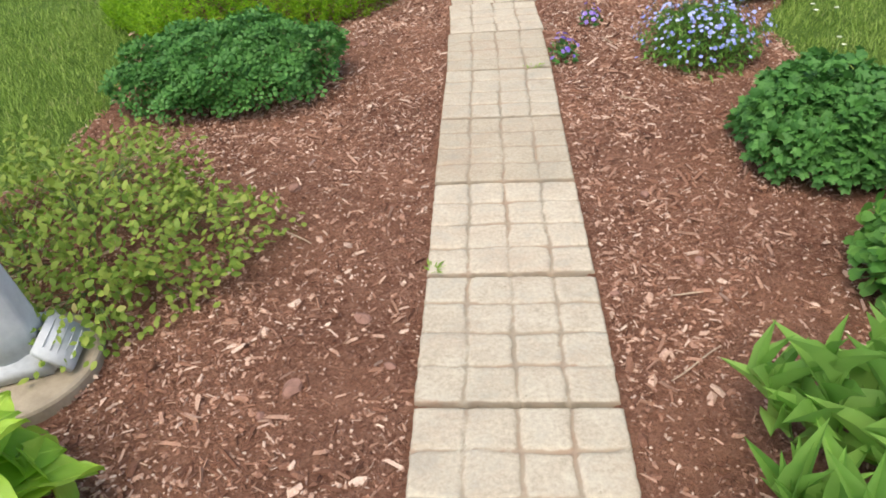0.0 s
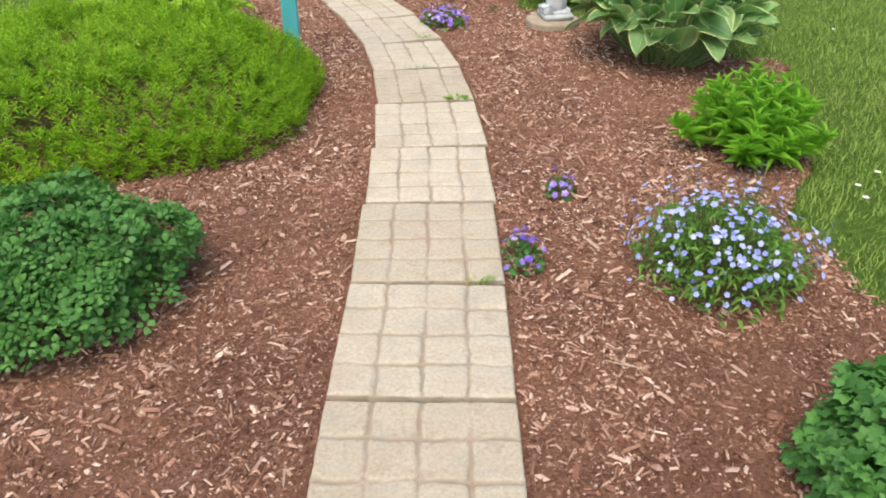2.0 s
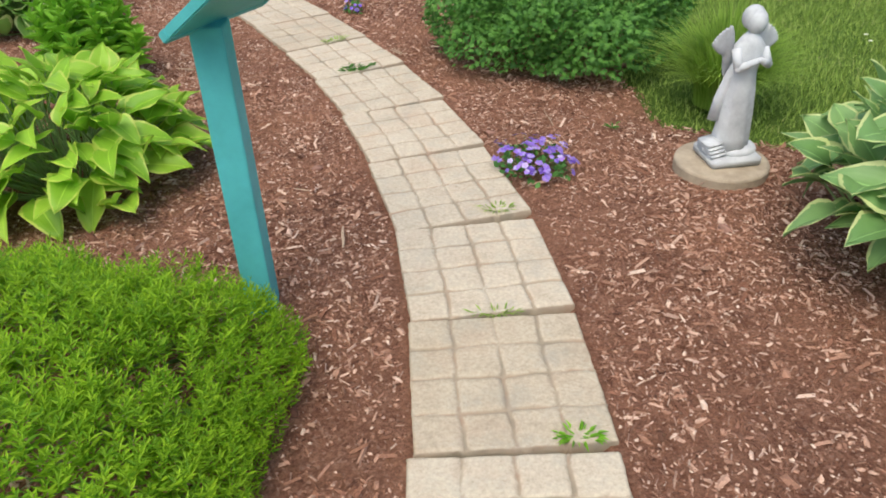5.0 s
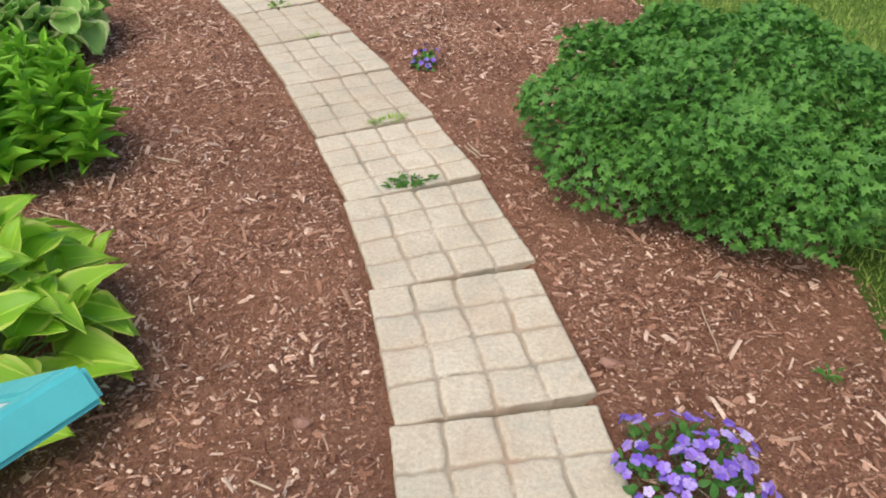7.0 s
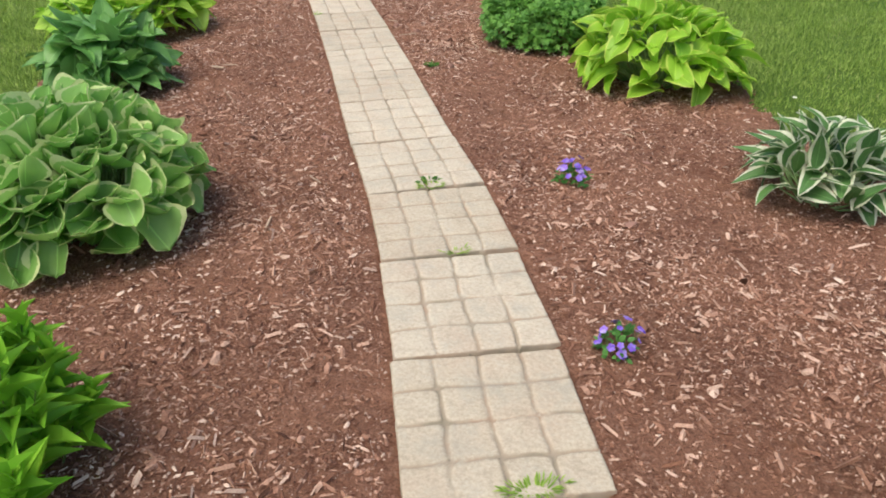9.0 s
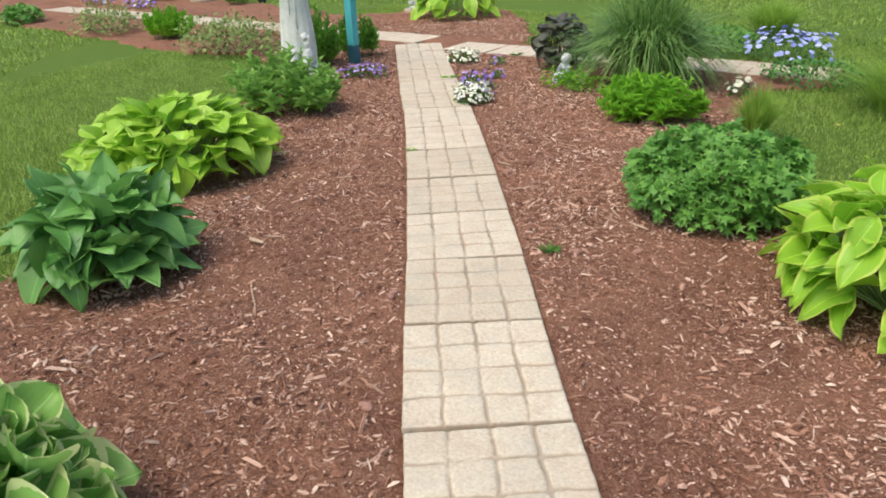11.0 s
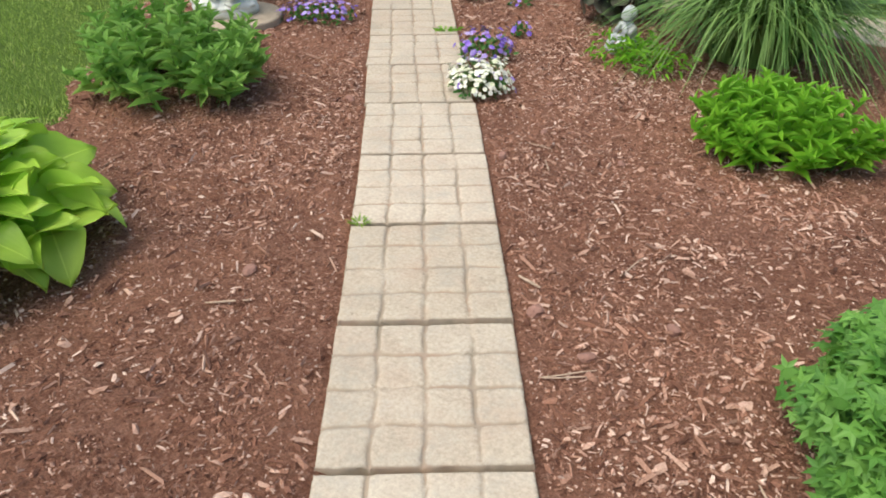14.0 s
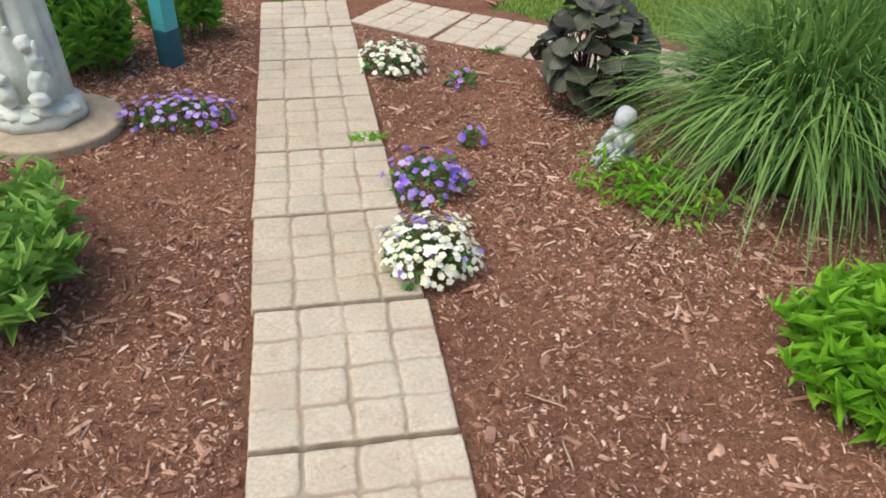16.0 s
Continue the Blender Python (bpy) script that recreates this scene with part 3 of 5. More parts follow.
def robed_figure(x, y, z, rz):
    bm = bmesh.new()
    loft(bm, [(0, 0, 0.0, 0.205, 0.19, 7, 0.04, 0), (0, 0, 0.04, 0.21, 0.19, 9, 0.05, 0.2), (0.0, 0, 0.075, 0.185, 0.17, 9, 0.06, 0.8), (0, 0.01, 0.10, 0.15, 0.14, 8, 0.05, 0.5)])
    loft(bm, [(-0.02, 0.03, 0.04, 0.175, 0.140, 13, 0.035, 0), (-0.02, 0.03, 0.25, 0.166, 0.132, 13, 0.05, 0.15), (-0.02, 0.03, 0.45, 0.154, 0.120, 13, 0.05, 0.3), (-0.02, 0.03, 0.66, 0.138, 0.106, 12, 0.045, 0.4),
              (-0.02, 0.03, 0.78, 0.122, 0.094, 11, 0.03, 0.5), (-0.02, 0.03, 0.80, 0.128, 0.102, 6, 0.01, 0), (-0.02, 0.03, 0.825, 0.126, 0.100, 6, 0.01, 0), (-0.02, 0.03, 0.90, 0.145, 0.104, 6, 0.03, 0),
              (-0.02, 0.03, 1.00, 0.148, 0.100, 6, 0.03, 0), (-0.02, 0.03, 1.06, 0.10, 0.08, 5, 0.02, 0), (-0.02, 0.03, 1.10, 0.055, 0.055, 4, 0.01, 0), (-0.02, 0.03, 1.13, 0.05, 0.05, 3, 0, 0)], 52)
    ball(bm, -0.02, 0.015, 1.20, 0.068, 0.076, 0.092)
    ball(bm, -0.02, 0.035, 1.215, 0.074, 0.074, 0.085)
    for s in (-1, 1):
        limb(bm, (-0.02 + s * 0.135, 0.03, 1.01), (-0.02 + s * 0.16, -0.05, 0.86), 0.05, 0.046)
        limb(bm, (-0.02 + s * 0.16, -0.05, 0.86), (-0.02 + s * 0.03, -0.13, 0.90), 0.05, 0.03)
    # rope girdle with its hanging knotted end
    limb(bm, (0.03, -0.065, 0.80), (0.035, -0.085, 0.42), 0.007, 0.007)
    ball(bm, 0.035, -0.09, 0.41, 0.014, 0.012, 0.022)
    limb(bm, (-0.03, -0.065, 0.80), (-0.02, -0.09, 0.56), 0.006, 0.006)
    # squirrel and hare at the hem
    ball(bm, 0.00, -0.155, 0.165, 0.040, 0.035, 0.055)
    ball(bm, 0.00, -0.165, 0.235, 0.028, 0.027, 0.028)
    ball(bm, -0.05, -0.14, 0.19, 0.020, 0.020, 0.060)
    ball(bm, -0.055, -0.14, 0.25, 0.026, 0.022, 0.024)
    for s in (-1, 1):
        ball(bm, 0.0 + s * 0.014, -0.155, 0.262, 0.006, 0.006, 0.014)
    ball(bm, 0.125, -0.10, 0.19, 0.050, 0.048, 0.080)
    ball(bm, 0.125, -0.085, 0.29, 0.040, 0.040, 0.065)
    ball(bm, 0.105, -0.10, 0.365, 0.034, 0.036, 0.038)
    ball(bm, 0.145, -0.10, 0.345, 0.016, 0.014, 0.045)
    ball(bm, 0.135, -0.15, 0.15, 0.045, 0.030, 0.030)
    for i in range(9):
        a = radians(190 + i * 20)
        ball(bm, 0.17 * math.cos(a), 0.15 * math.sin(a), 0.07 + 0.012 * math.sin(i * 2.3), 0.055, 0.045, 0.026)
    roughen(bm, 0.011, 34)
    ob = new("robed_saint_statue", bm_mesh("robed_saint_statue", bm, M_AGED))
    ob.matrix_world = pose(x, y, z, 0, 0, rz)
    tagged(ob, "pale weathered robed statue with small animals at its hem", "statue", "garden statues")


def seated_figure(x, y, z, rz):
    bm = bmesh.new()
    ball(bm, 0, 0.02, 0.035, 0.07, 0.055, 0.045)
    loft(bm, [(0, 0.02, 0.02, 0.060, 0.05, 6, 0.06, 0), (0, 0.02, 0.07, 0.052, 0.045, 6, 0.05, 0), (0.0, 0.015, 0.13, 0.046, 0.038, 5, 0.03, 0), (0, 0.01, 0.165, 0.022, 0.022, 3, 0, 0)])
    limb(bm, (-0.025, 0.0, 0.06), (-0.035, -0.075, 0.075), 0.028, 0.024)
    limb(bm, (-0.035, -0.075, 0.075), (-0.04, -0.11, 0.018), 0.024, 0.020)
    limb(bm, (0.025, 0.0, 0.06), (0.03, -0.08, 0.055), 0.028, 0.024)
    limb(bm, (0.03, -0.08, 0.055), (0.025, -0.13, 0.018), 0.024, 0.020)
    for s in (-1, 1):
        limb(bm, (s * 0.045, 0.01, 0.14), (s * 0.05, -0.05, 0.10), 0.016, 0.014)
        limb(bm, (s * 0.05, -0.05, 0.10), (s * 0.01, -0.05, 0.16), 0.014, 0.012)
    ball(bm, 0, -0.005, 0.205, 0.040, 0.042, 0.045)
    ball(bm, 0, 0.008, 0.215, 0.045, 0.044, 0.042)
    roughen(bm, 0.005, 45)
    ob = new("seated_cherub_statue", bm_mesh("seated_cherub_statue", bm, M_STATUE))
    ob.matrix_world = pose(x, y, z, 0, 0, rz)
    tagged(ob, "small white seated cherub statue beside the ornamental grass", "statue", "garden statues")


def draped_figure(x, y, z, rz):
    bm = bmesh.new()
    bevel_box(bm, pose(0, 0, 0.03), 0.30, 0.26, 0.06, 0.01)
    slant = pose(0.17, -0.055, 0.062, 0, 46, -10)
    bevel_box(bm, slant, 0.125, 0.18, 0.03, 0.005)
    for k in range(5):
        bevel_box(bm, slant @ pose(-0.042 + 0.021 * k, 0, 0.015), 0.005, 0.13, 0.004, 0.0012)
    loft(bm, [(0, 0, 0.05, 0.13, 0.11, 9, 0.07, 0), (0, 0, 0.15, 0.115, 0.10, 9, 0.08, 0.3), (-0.01, 0, 0.30, 0.10, 0.09, 8, 0.08, 0.6), (-0.02, 0, 0.45, 0.085, 0.075, 8, 0.05, 0.8),
              (-0.02, 0, 0.58, 0.095, 0.075, 6, 0.03, 0.5), (-0.02, 0, 0.66, 0.085, 0.065, 5, 0.02, 0), (-0.02, 0, 0.70, 0.035, 0.035, 3, 0, 0)])
    ball(bm, -0.02, -0.01, 0.76, 0.052, 0.058, 0.065)
    for s in (-1, 1):
        limb(bm, (-0.02 + s * 0.08, 0, 0.64), (-0.02 + s * 0.10, -0.05, 0.52), 0.030, 0.025)
        limb(bm, (-0.02 + s * 0.10, -0.05, 0.52), (-0.02, -0.10, 0.56), 0.025, 0.018)
    roughen(bm, 0.004, 25)
    ob = new("draped_statue", bm_mesh("draped_statue", bm, M_STATUE))
    ob.matrix_world = pose(x, y, z, 0, 0, rz)
    tagged(ob, "white draped statue holding a tablet on a round base", "statue", "garden statues")


def sign_stand(x, y, z, rz, width, depth, top, slope, dark=0.0, shift=(0.0, 0.0)):
    ob = thing("sign_stand", x, y, z, "teal painted wooden sign stand with a sloping board", "sign stand", "teal sign stands", rz)
    bm = bmesh.new()
    hgt = top - 0.5 * depth * math.sin(radians(slope)) - 0.03 - z
    stem = hgt + shift[1] * math.tan(radians(slope))
    bevel_box(bm, pose(0, 0, dark + (stem - dark) / 2, 0, 0, -rz), 0.09, 0.09, stem - dark, 0.003)
    part("post", bm_mesh("post", bm, M_TEAL, False), ob)
    if dark:
        bm = bmesh.new()
        bevel_box(bm, pose(0, 0, dark / 2 - 0.02, 0, 0, -rz), 0.096, 0.096, dark + 0.04, 0.003)
        part("post_foot", bm_mesh("post_foot", bm, M_TEALDK, False), ob, "dark teal post foot")
    tilt = pose(shift[0], shift[1], hgt + 0.005, -slope, 0, 0)
    bm = bmesh.new()
    bevel_box(bm, pose(0, 0, 0), width - 0.02, depth - 0.02, 0.018, 0.003)
    part("board", bm_mesh("board", bm, M_TEAL, False), ob, at=tilt)
    for sx, sy, px, py in ((width, 0.034, 0, depth / 2 - 0.017), (width, 0.034, 0, 0.017 - depth / 2), (0.034, depth - 0.07, width / 2 - 0.017, 0), (0.034, depth - 0.07, 0.017 - width / 2, 0)):
        bm = bmesh.new()
        bevel_box(bm, pose(px, py, 0.004), sx, sy, 0.030, 0.004)
        part("frame_rail", bm_mesh("frame_rail", bm, M_TEAL, False), ob, at=tilt)
    bm = bmesh.new()
    bevel_box(bm, pose(0, 0, 0.014), width - 0.076, depth - 0.076, 0.006, 0.002)
    panel = part("sign_panel", bm_mesh("sign_panel", bm, M_PANEL, False), ob, "white printed panel", at=tilt)
    for k in range(5):
        bm = bmesh.new()
        bevel_box(bm, pose(-0.02 * (k % 2), depth * 0.26 - k * depth * 0.12, 0.0185), width * (0.62 if k % 2 else 0.5), depth * 0.045, 0.002, 0.0006)
        part("printed_line", bm_mesh("printed_line", bm, M_PRINT, False), panel, "blurred lilac line of print")


# ---- plants ----
def hosta_leaf_mesh(name, mat, seed, wide, fold, droop, wave=0.02, cup=0.0, blunt=0.72):
    r = np.random.default_rng(seed)
    ns, nu = 9, 7
    v, uv, t = [], [], []
    for i in range(ns):
        s = i / (ns - 1)
        w = wide * (math.sin(math.pi * min(1, s ** blunt)) ** (0.75 if blunt < 0.8 else 0.6) if 0 < s < 1 else 0.02 if s == 0 else 0.0)
        for j in range(nu):
            u = -1 + 2 * j / (nu - 1)
            z = fold * abs(u) * w - droop * s * s + cup * (u * w) ** 2 * 4 + wave * math.sin(9 * s + 3 * u + seed) * abs(u) - 0.012 * math.sin(math.pi * s) * (1 - abs(u))
            back = 0.06 * abs(u) if i == 0 else 0
            v.append((u * w, s * (1 - 0.12 * droop) - back, z + r.normal(0, 0.004)))
            uv.append((j / (nu - 1), s))
    for i in range(ns - 1):
        for j in range(nu - 1):
            a = i * nu + j
            t += [(a, a + 1, a + nu + 1), (a, a + nu + 1, a + nu)]
    return fast_mesh(name, v, t, mat, uv, smooth=True)


def tubes(ends, r0=0.004, r1=0.003):
    """Three-sided stalks from p to q with one bend."""
    sets = []
    for p, q in ends:
        p, q = np.array(p, float), np.array(q, float)
        mid = (p + q) / 2 + np.array((0, 0, 0.12 * np.linalg.norm(q - p)))
        pts, rad = (p, mid, q), (r0, (r0 + r1) / 2, r1)
        v = []
        for c, r in zip(pts, rad):
            v += [c + r * np.array((math.cos(a), math.sin(a), 0)) for a in (0, 2.094, 4.189)]
        t = []
        for k in range(2):
            for i in range(3):
                a, b = 3 * k + i, 3 * k + (i + 1) % 3
                t += [(a, b, b + 3), (a, b + 3, a + 3)]
        sets.append((np.array(v), np.array(t)))
    return join(*sets)


HOSTA_MESHES = {}
STALK_MESHES = {}


def stalk_between(p, q, mat, parent):
    """One leaf stalk from the crown to the foot of its leaf."""
    if mat.name not in STALK_MESHES:
        rings = [(0.0, 0.0, 0.0062), (0.05, 0.35, 0.0052), (0.05, 0.7, 0.0044), (0.0, 1.0, 0.0036)]
        v = [(x + k * math.cos(a), k * math.sin(a), z) for x, z, k in rings for a in (0.0, 1.571, 3.142, 4.712)]
        t = []
        for i in range(3):
            for j in range(4):
                a, b = 4 * i + j, 4 * i + (j + 1) % 4
                t += [(a, b, b + 4), (a, b + 4, a + 4)]
        STALK_MESHES[mat.name] = fast_mesh("stalk", v, t, mat, smooth=True)
    p, q = Vector(p), Vector(q)
    m = Matrix.Translation(p) @ (q - p).to_track_quat("Z", "Y").to_matrix().to_4x4() @ Matrix.Diagonal((1, 1, (q - p).length, 1))
    part("stalk", STALK_MESHES[mat.name], parent, at=m)



def hosta(x, y, radius, height, mat, label, leaves=70, size=0.24, wide=0.36, lift=0.0, seed=1, fold=0.3, droop=0.28, group="hostas", oval=1.0, rz=0.0, cup=0.0, blunt=0.72, name="hosta_plant", category="hosta", stalk=None, cover=0.97, dip=68, rise=40, twist=22, sag=0.16):
    r = np.random.default_rng(seed)
    ob = thing(name, x, y, ground_z(x, y), label, category, group, rz)
    key = (mat.name, wide, fold, droop, cup, blunt)
    if key not in HOSTA_MESHES:
        HOSTA_MESHES[key] = [hosta_leaf_mesh("leaf", mat, 11 * k + 3, wide * (0.9 + 0.07 * k), fold, droop * (0.6 + 0.3 * k), 0.055, cup, blunt) for k in range(4)]
    meshes = HOSTA_MESHES[key]
    for i in range(leaves):
        f = (i + 0.5) / leaves
        a = i * 2.39996 + r.normal(0, 0.25)
        length = size * (0.78 + 0.3 * f) * r.uniform(0.8, 1.15)
        th = math.acos(1 - cover * f)
        k = r.uniform(0.84, 1.04)
        mid = np.array(((radius - 0.30 * length) * math.sin(th) * k, (height - 0.12 * length) * (math.cos(th) ** 0.8) * k + 0.05))
        pitch = radians(rise - dip * f ** 0.8 + lift * (1 - f) + r.normal(0, twist) - (38 if r.uniform() < sag * f else 0))
        reach = mid[0] - 0.5 * length * math.cos(pitch)
        zed = max(mid[1] - 0.5 * length * math.sin(pitch), 0.05)
        px, py = reach * math.cos(a), reach * math.sin(a) * oval
        m = Matrix.Translation((px, py, zed)) @ Matrix.Rotation(a - math.pi / 2 + r.normal(0, 0.55 + 0.35 * (1 - f)), 4, "Z") @ Matrix.Rotation(pitch, 4, "X") @ Matrix.Rotation(r.normal(0, 0.4), 4, "Y") @ Matrix.Diagonal((length, length, length, 1))
        part("leaf", meshes[int(r.integers(4))], ob, at=m)
        stalk_between((px * 0.38, py * 0.38, -0.02), (px, py, zed + 0.002), stalk or M_STALK, ob)
    return ob


def dome_points(r, n, rx, ry, h, layers=((0.62, 1.0), (0.26, 0.84), (0.12, 0.6)), bumps=0.09, flat=0.75, seed=0.0):
    """Places and outward ways on a lumpy mound, several layers deep."""
    pos, out = [], []
    for share, k in layers:
        m = int(n * share)
        u = r.uniform(0.02, 1.0, m)
        a = r.uniform(0, 2 * math.pi, m)
        c = np.sqrt(1 - u * u)
        d = np.stack((c * np.cos(a), c * np.sin(a), u), 1)
        lump = 1 + bumps * (np.sin(4 * a + 5 * u + seed) + np.sin(7 * a - 9 * u + 2 * seed) * 0.7 + r.normal(0, 0.35, m))
        kk = k * lump
        z = h * np.sign(u) * np.abs(u) ** flat * kk
        pos.append(np.stack((rx * d[:, 0] * kk * 1.02, ry * d[:, 1] * kk * 1.02, np.maximum(z, 0.015)), 1))
        out.append(unit(np.stack((d[:, 0] / rx, d[:, 1] / ry, d[:, 2] / h), 1)))
    return np.concatenate(pos), np.concatenate(out)


def by_stem(ob, r, pos, leaves, mat, count):
    """Share a plant's leaves out among its branching stems, each a part of its own."""
    v, t = leaves
    k, m = len(v) // len(pos), len(t) // len(pos)
    heads = pos[r.choice(len(pos), count, replace=False)]
    near = np.argmin(((pos[:, None, :2] - heads[None, :, :2]) ** 2).sum(-1), 1)
    tv, tt = v.reshape(len(pos), k, 3), t[:m]
    for i in range(count):
        own = np.flatnonzero(near == i)
        tri = (tt[None] + (np.arange(len(own)) * k)[:, None, None]).reshape(-1, 3)
        foot = heads[i] * np.array((0.3, 0.3, 0)) - np.array((0, 0, 0.02))
        twigs = [(tuple(foot), tuple(heads[i] * 0.93))] + [(tuple(heads[i] * 0.55), tuple(pos[j] * 0.95)) for j in own[:6]]
        part("leafy_stem", leafy_mesh("leafy_stem", (tv[own].reshape(-1, 3), tri), mat, tubes(twigs, 0.003, 0.0018), M_STEM), ob)


def mound(name, x, y, rx, ry, h, mat, template, leaves, size, label, category, group="", rz=0.0, seed=1, upward=0.9, flat=0.6, bumps=0.08, droop=0.0):
    r = np.random.default_rng(seed)
    ob = thing(name, x, y, ground_z(x, y), label, category, group, rz)
    pos, out = dome_points(r, leaves, rx - size * 0.3, ry - size * 0.3, h - size * 0.25, flat=flat, bumps=bumps, seed=seed)
    face = unit(out + np.array((0, 0, upward)) + r.normal(0, 0.33, out.shape))
    along = unit(np.cross(face, r.normal(0, 1, out.shape)) + out * 0.7 + np.array((0, 0, -droop)))
    v, t = scatter(*template, pos, turns(along, face), size * r.uniform(0.65, 1.2, len(pos)))
    by_stem(ob, r, pos, (v, t), mat, max(6, int(26 * rx)))
    return ob


def shoots(name, x, y, rx, ry, h, mat, n, per, leaf, template, label, category, group="", rz=0.0, seed=1, spread=0.75, tip=0.55, rise=35.0, flat=0.55, low=0.15, shoot=0.0, skirt=0.42, tufted=0.0):
    """A clump of upright leafy stems, leaves up each stem in a spiral."""
    r = np.random.default_rng(seed)
    ob = thing(name, x, y, ground_z(x, y), label, category, group, rz)
    f = r.uniform(0, 1, n) ** (0.36 if tufted else 0.5)
    a = r.uniform(0, 2 * math.pi, n)
    lump = 1 + 0.07 * np.sin(5 * a + seed)
    ex, ey = rx * 0.9 * f * np.cos(a) * lump, ry * 0.9 * f * np.sin(a) * lump
    top = h * (1 - (1 - skirt) * f ** 4) * r.uniform(0.84, 1.04, n) * (1 - flat * 0.2 * f)
    if tufted:
        top = top * (1 + tufted * (patches(ex, ey, 0.16, 8) + 0.6 * patches(ex, ey, 0.07, 9)))
        top = np.where((f > 0.72) & (r.uniform(0, 1, n) < 0.5), top * r.uniform(0.2, 0.9, n), top)
    base = np.stack((ex * spread * 0.8, ey * spread * 0.8, np.zeros(n)), 1)
    end = np.stack((ex, ey, top), 1)
    k = (np.arange(per) + 0.5) / per
    k = low + (1 - low) * k
    if shoot:
        start = end - unit(end - base + np.array((0, 0, 0.2))) * shoot
        base2 = start
    else:
        base2 = base
    p = base2[:, None] + (end - base2)[:, None] * k[None, :, None]
    spin = a[:, None] + np.arange(per)[None] * 2.39996 + r.uniform(0, 6, (n, 1))
    up = np.radians(rise + 42 * (k[None] ** 2) + r.normal(0, 10, (n, per)))
    d = np.stack((np.cos(spin) * np.cos(up), np.sin(spin) * np.cos(up), np.sin(up)), -1)
    axis = unit(end - base)[:, None] * np.ones((1, per, 1))
    d = unit(d + 0.25 * axis)
    size = leaf * (1 - tip * k[None] ** 3) * r.uniform(0.75, 1.15, (n, per))
    axis = axis + 0.001 * r.normal(0, 1, axis.shape)
    if n <= 130:
        for i in range(n):
            leaves = scatter(*template, p[i], turns(d[i], axis[i]), size[i])
            stem = tubes([(tuple(base[i] - np.array((0, 0, 0.02))), tuple(end[i]))], 0.004, 0.002)
            part("leafy_stem", leafy_mesh("leafy_stem", leaves, mat, stem, M_STEM), ob)
        return ob
    leaves = scatter(*template, p.reshape(-1, 3), turns(d.reshape(-1, 3), axis.reshape(-1, 3)), size.ravel())
    by_stem(ob, r, p.reshape(-1, 3), leaves, mat, 70)
    return ob


def arching_grass(name, x, y, radius, h, mat, n, label, width=0.008, group="", seed=1, arch=1.0, category="ornamental grass", curl=0.0):
    r = np.random.default_rng(seed)
    ob = thing(name, x, y, ground_z(x, y), label, category, group)
    a = r.uniform(0, 2 * math.pi, n)
    f = r.uniform(0.0, 1.0, n) ** 0.85
    reach = radius * f * r.uniform(0.75, 1.08, n)
    hh = h * (1.08 - 0.35 * f) * r.uniform(0.75, 1.1, n)
    segs = 9 if curl else 7
    s = np.linspace(0, 1, segs)
    ca, sa = np.cos(a), np.sin(a)
    base = np.stack((ca, sa), 1) * (0.34 * radius * r.uniform(0, 1, n))[:, None]
    if curl:
        a = a + r.normal(0, curl, n)
        ca, sa = np.cos(a), np.sin(a)
        run = reach[:, None] * (0.30 * s + 0.70 * s ** 2.2)
        z = hh[:, None] * (1.75 * s - arch * (r.uniform(0.45, 1.2, n)[:, None] * (0.45 + 0.85 * f[:, None])) * s ** 3.2)
    else:
        run = reach[:, None] * (0.12 * s + 0.88 * s ** 2.1)
        z = hh[:, None] * (1.5 * s - arch * (r.uniform(0.62, 1.25, n)[:, None] * (0.6 + 0.55 * f[:, None])) * s ** 2.6)
    z = np.maximum(z, 0.01)
    sway = (0.08 + 0.14 * curl) * radius
    cx = base[:, :1] + ca[:, None] * run + r.normal(0, sway, n)[:, None] * s ** 2
    cy = base[:, 1:] + sa[:, None] * run + r.normal(0, sway, n)[:, None] * s ** 2
    w = width * (1 - 0.95 * s ** 2) * r.uniform(0.4, 1.5, n)[:, None]
    left = np.stack((cx - sa[:, None] * w, cy + ca[:, None] * w, z), -1)
    right = np.stack((cx + sa[:, None] * w, cy - ca[:, None] * w, z), -1)
    v = np.stack((left, right), 2).reshape(-1, 3)
    tt = []
    for i in range(segs - 1):
        b = 2 * i
        tt += [(b, b + 1, b + 3), (b, b + 3, b + 2)]
    t = (np.array(tt)[None] + (np.arange(n) * 2 * segs)[:, None, None]).reshape(-1, 3)
    part("blade_tuft", fast_mesh("blade_tuft", v, t, mat), ob)["kind"] = "stuff"
    return ob


def flower_mesh(name, mat, petals, lower=None, face=0.3):
    sets = []
    for i in range(petals):
        a = 2 * math.pi * i / petals
        v, t = fan([(0, 0.03), (-0.34, 0.42), (-0.43, 0.78), (-0.16, 1.0), (0.16, 1.0), (0.43, 0.78), (0.34, 0.42)], -face)
        c, s = math.cos(a), math.sin(a)
        v = v @ np.array(((c, -s, 0), (s, c, 0), (0, 0, 1))).T
        v[:, 2] += 0.01 * i
        sets.append((v, t))
    me = fast_mesh(name, *join(*sets), mat)
    if lower:
        me.materials.append(lower)
        per = len(sets[0][1])
        for p in me.polygons[3 * per:]:
            p.material_index = 1
    return me


FLOWERS = {m.name: flower_mesh("flower", m, 5, low) for m, low in ((M_VIOLET, M_PALEMAUVE), (M_MAUVE, M_PALEMAUVE), (M_WHITEP, None), (M_BLUEP, None))}


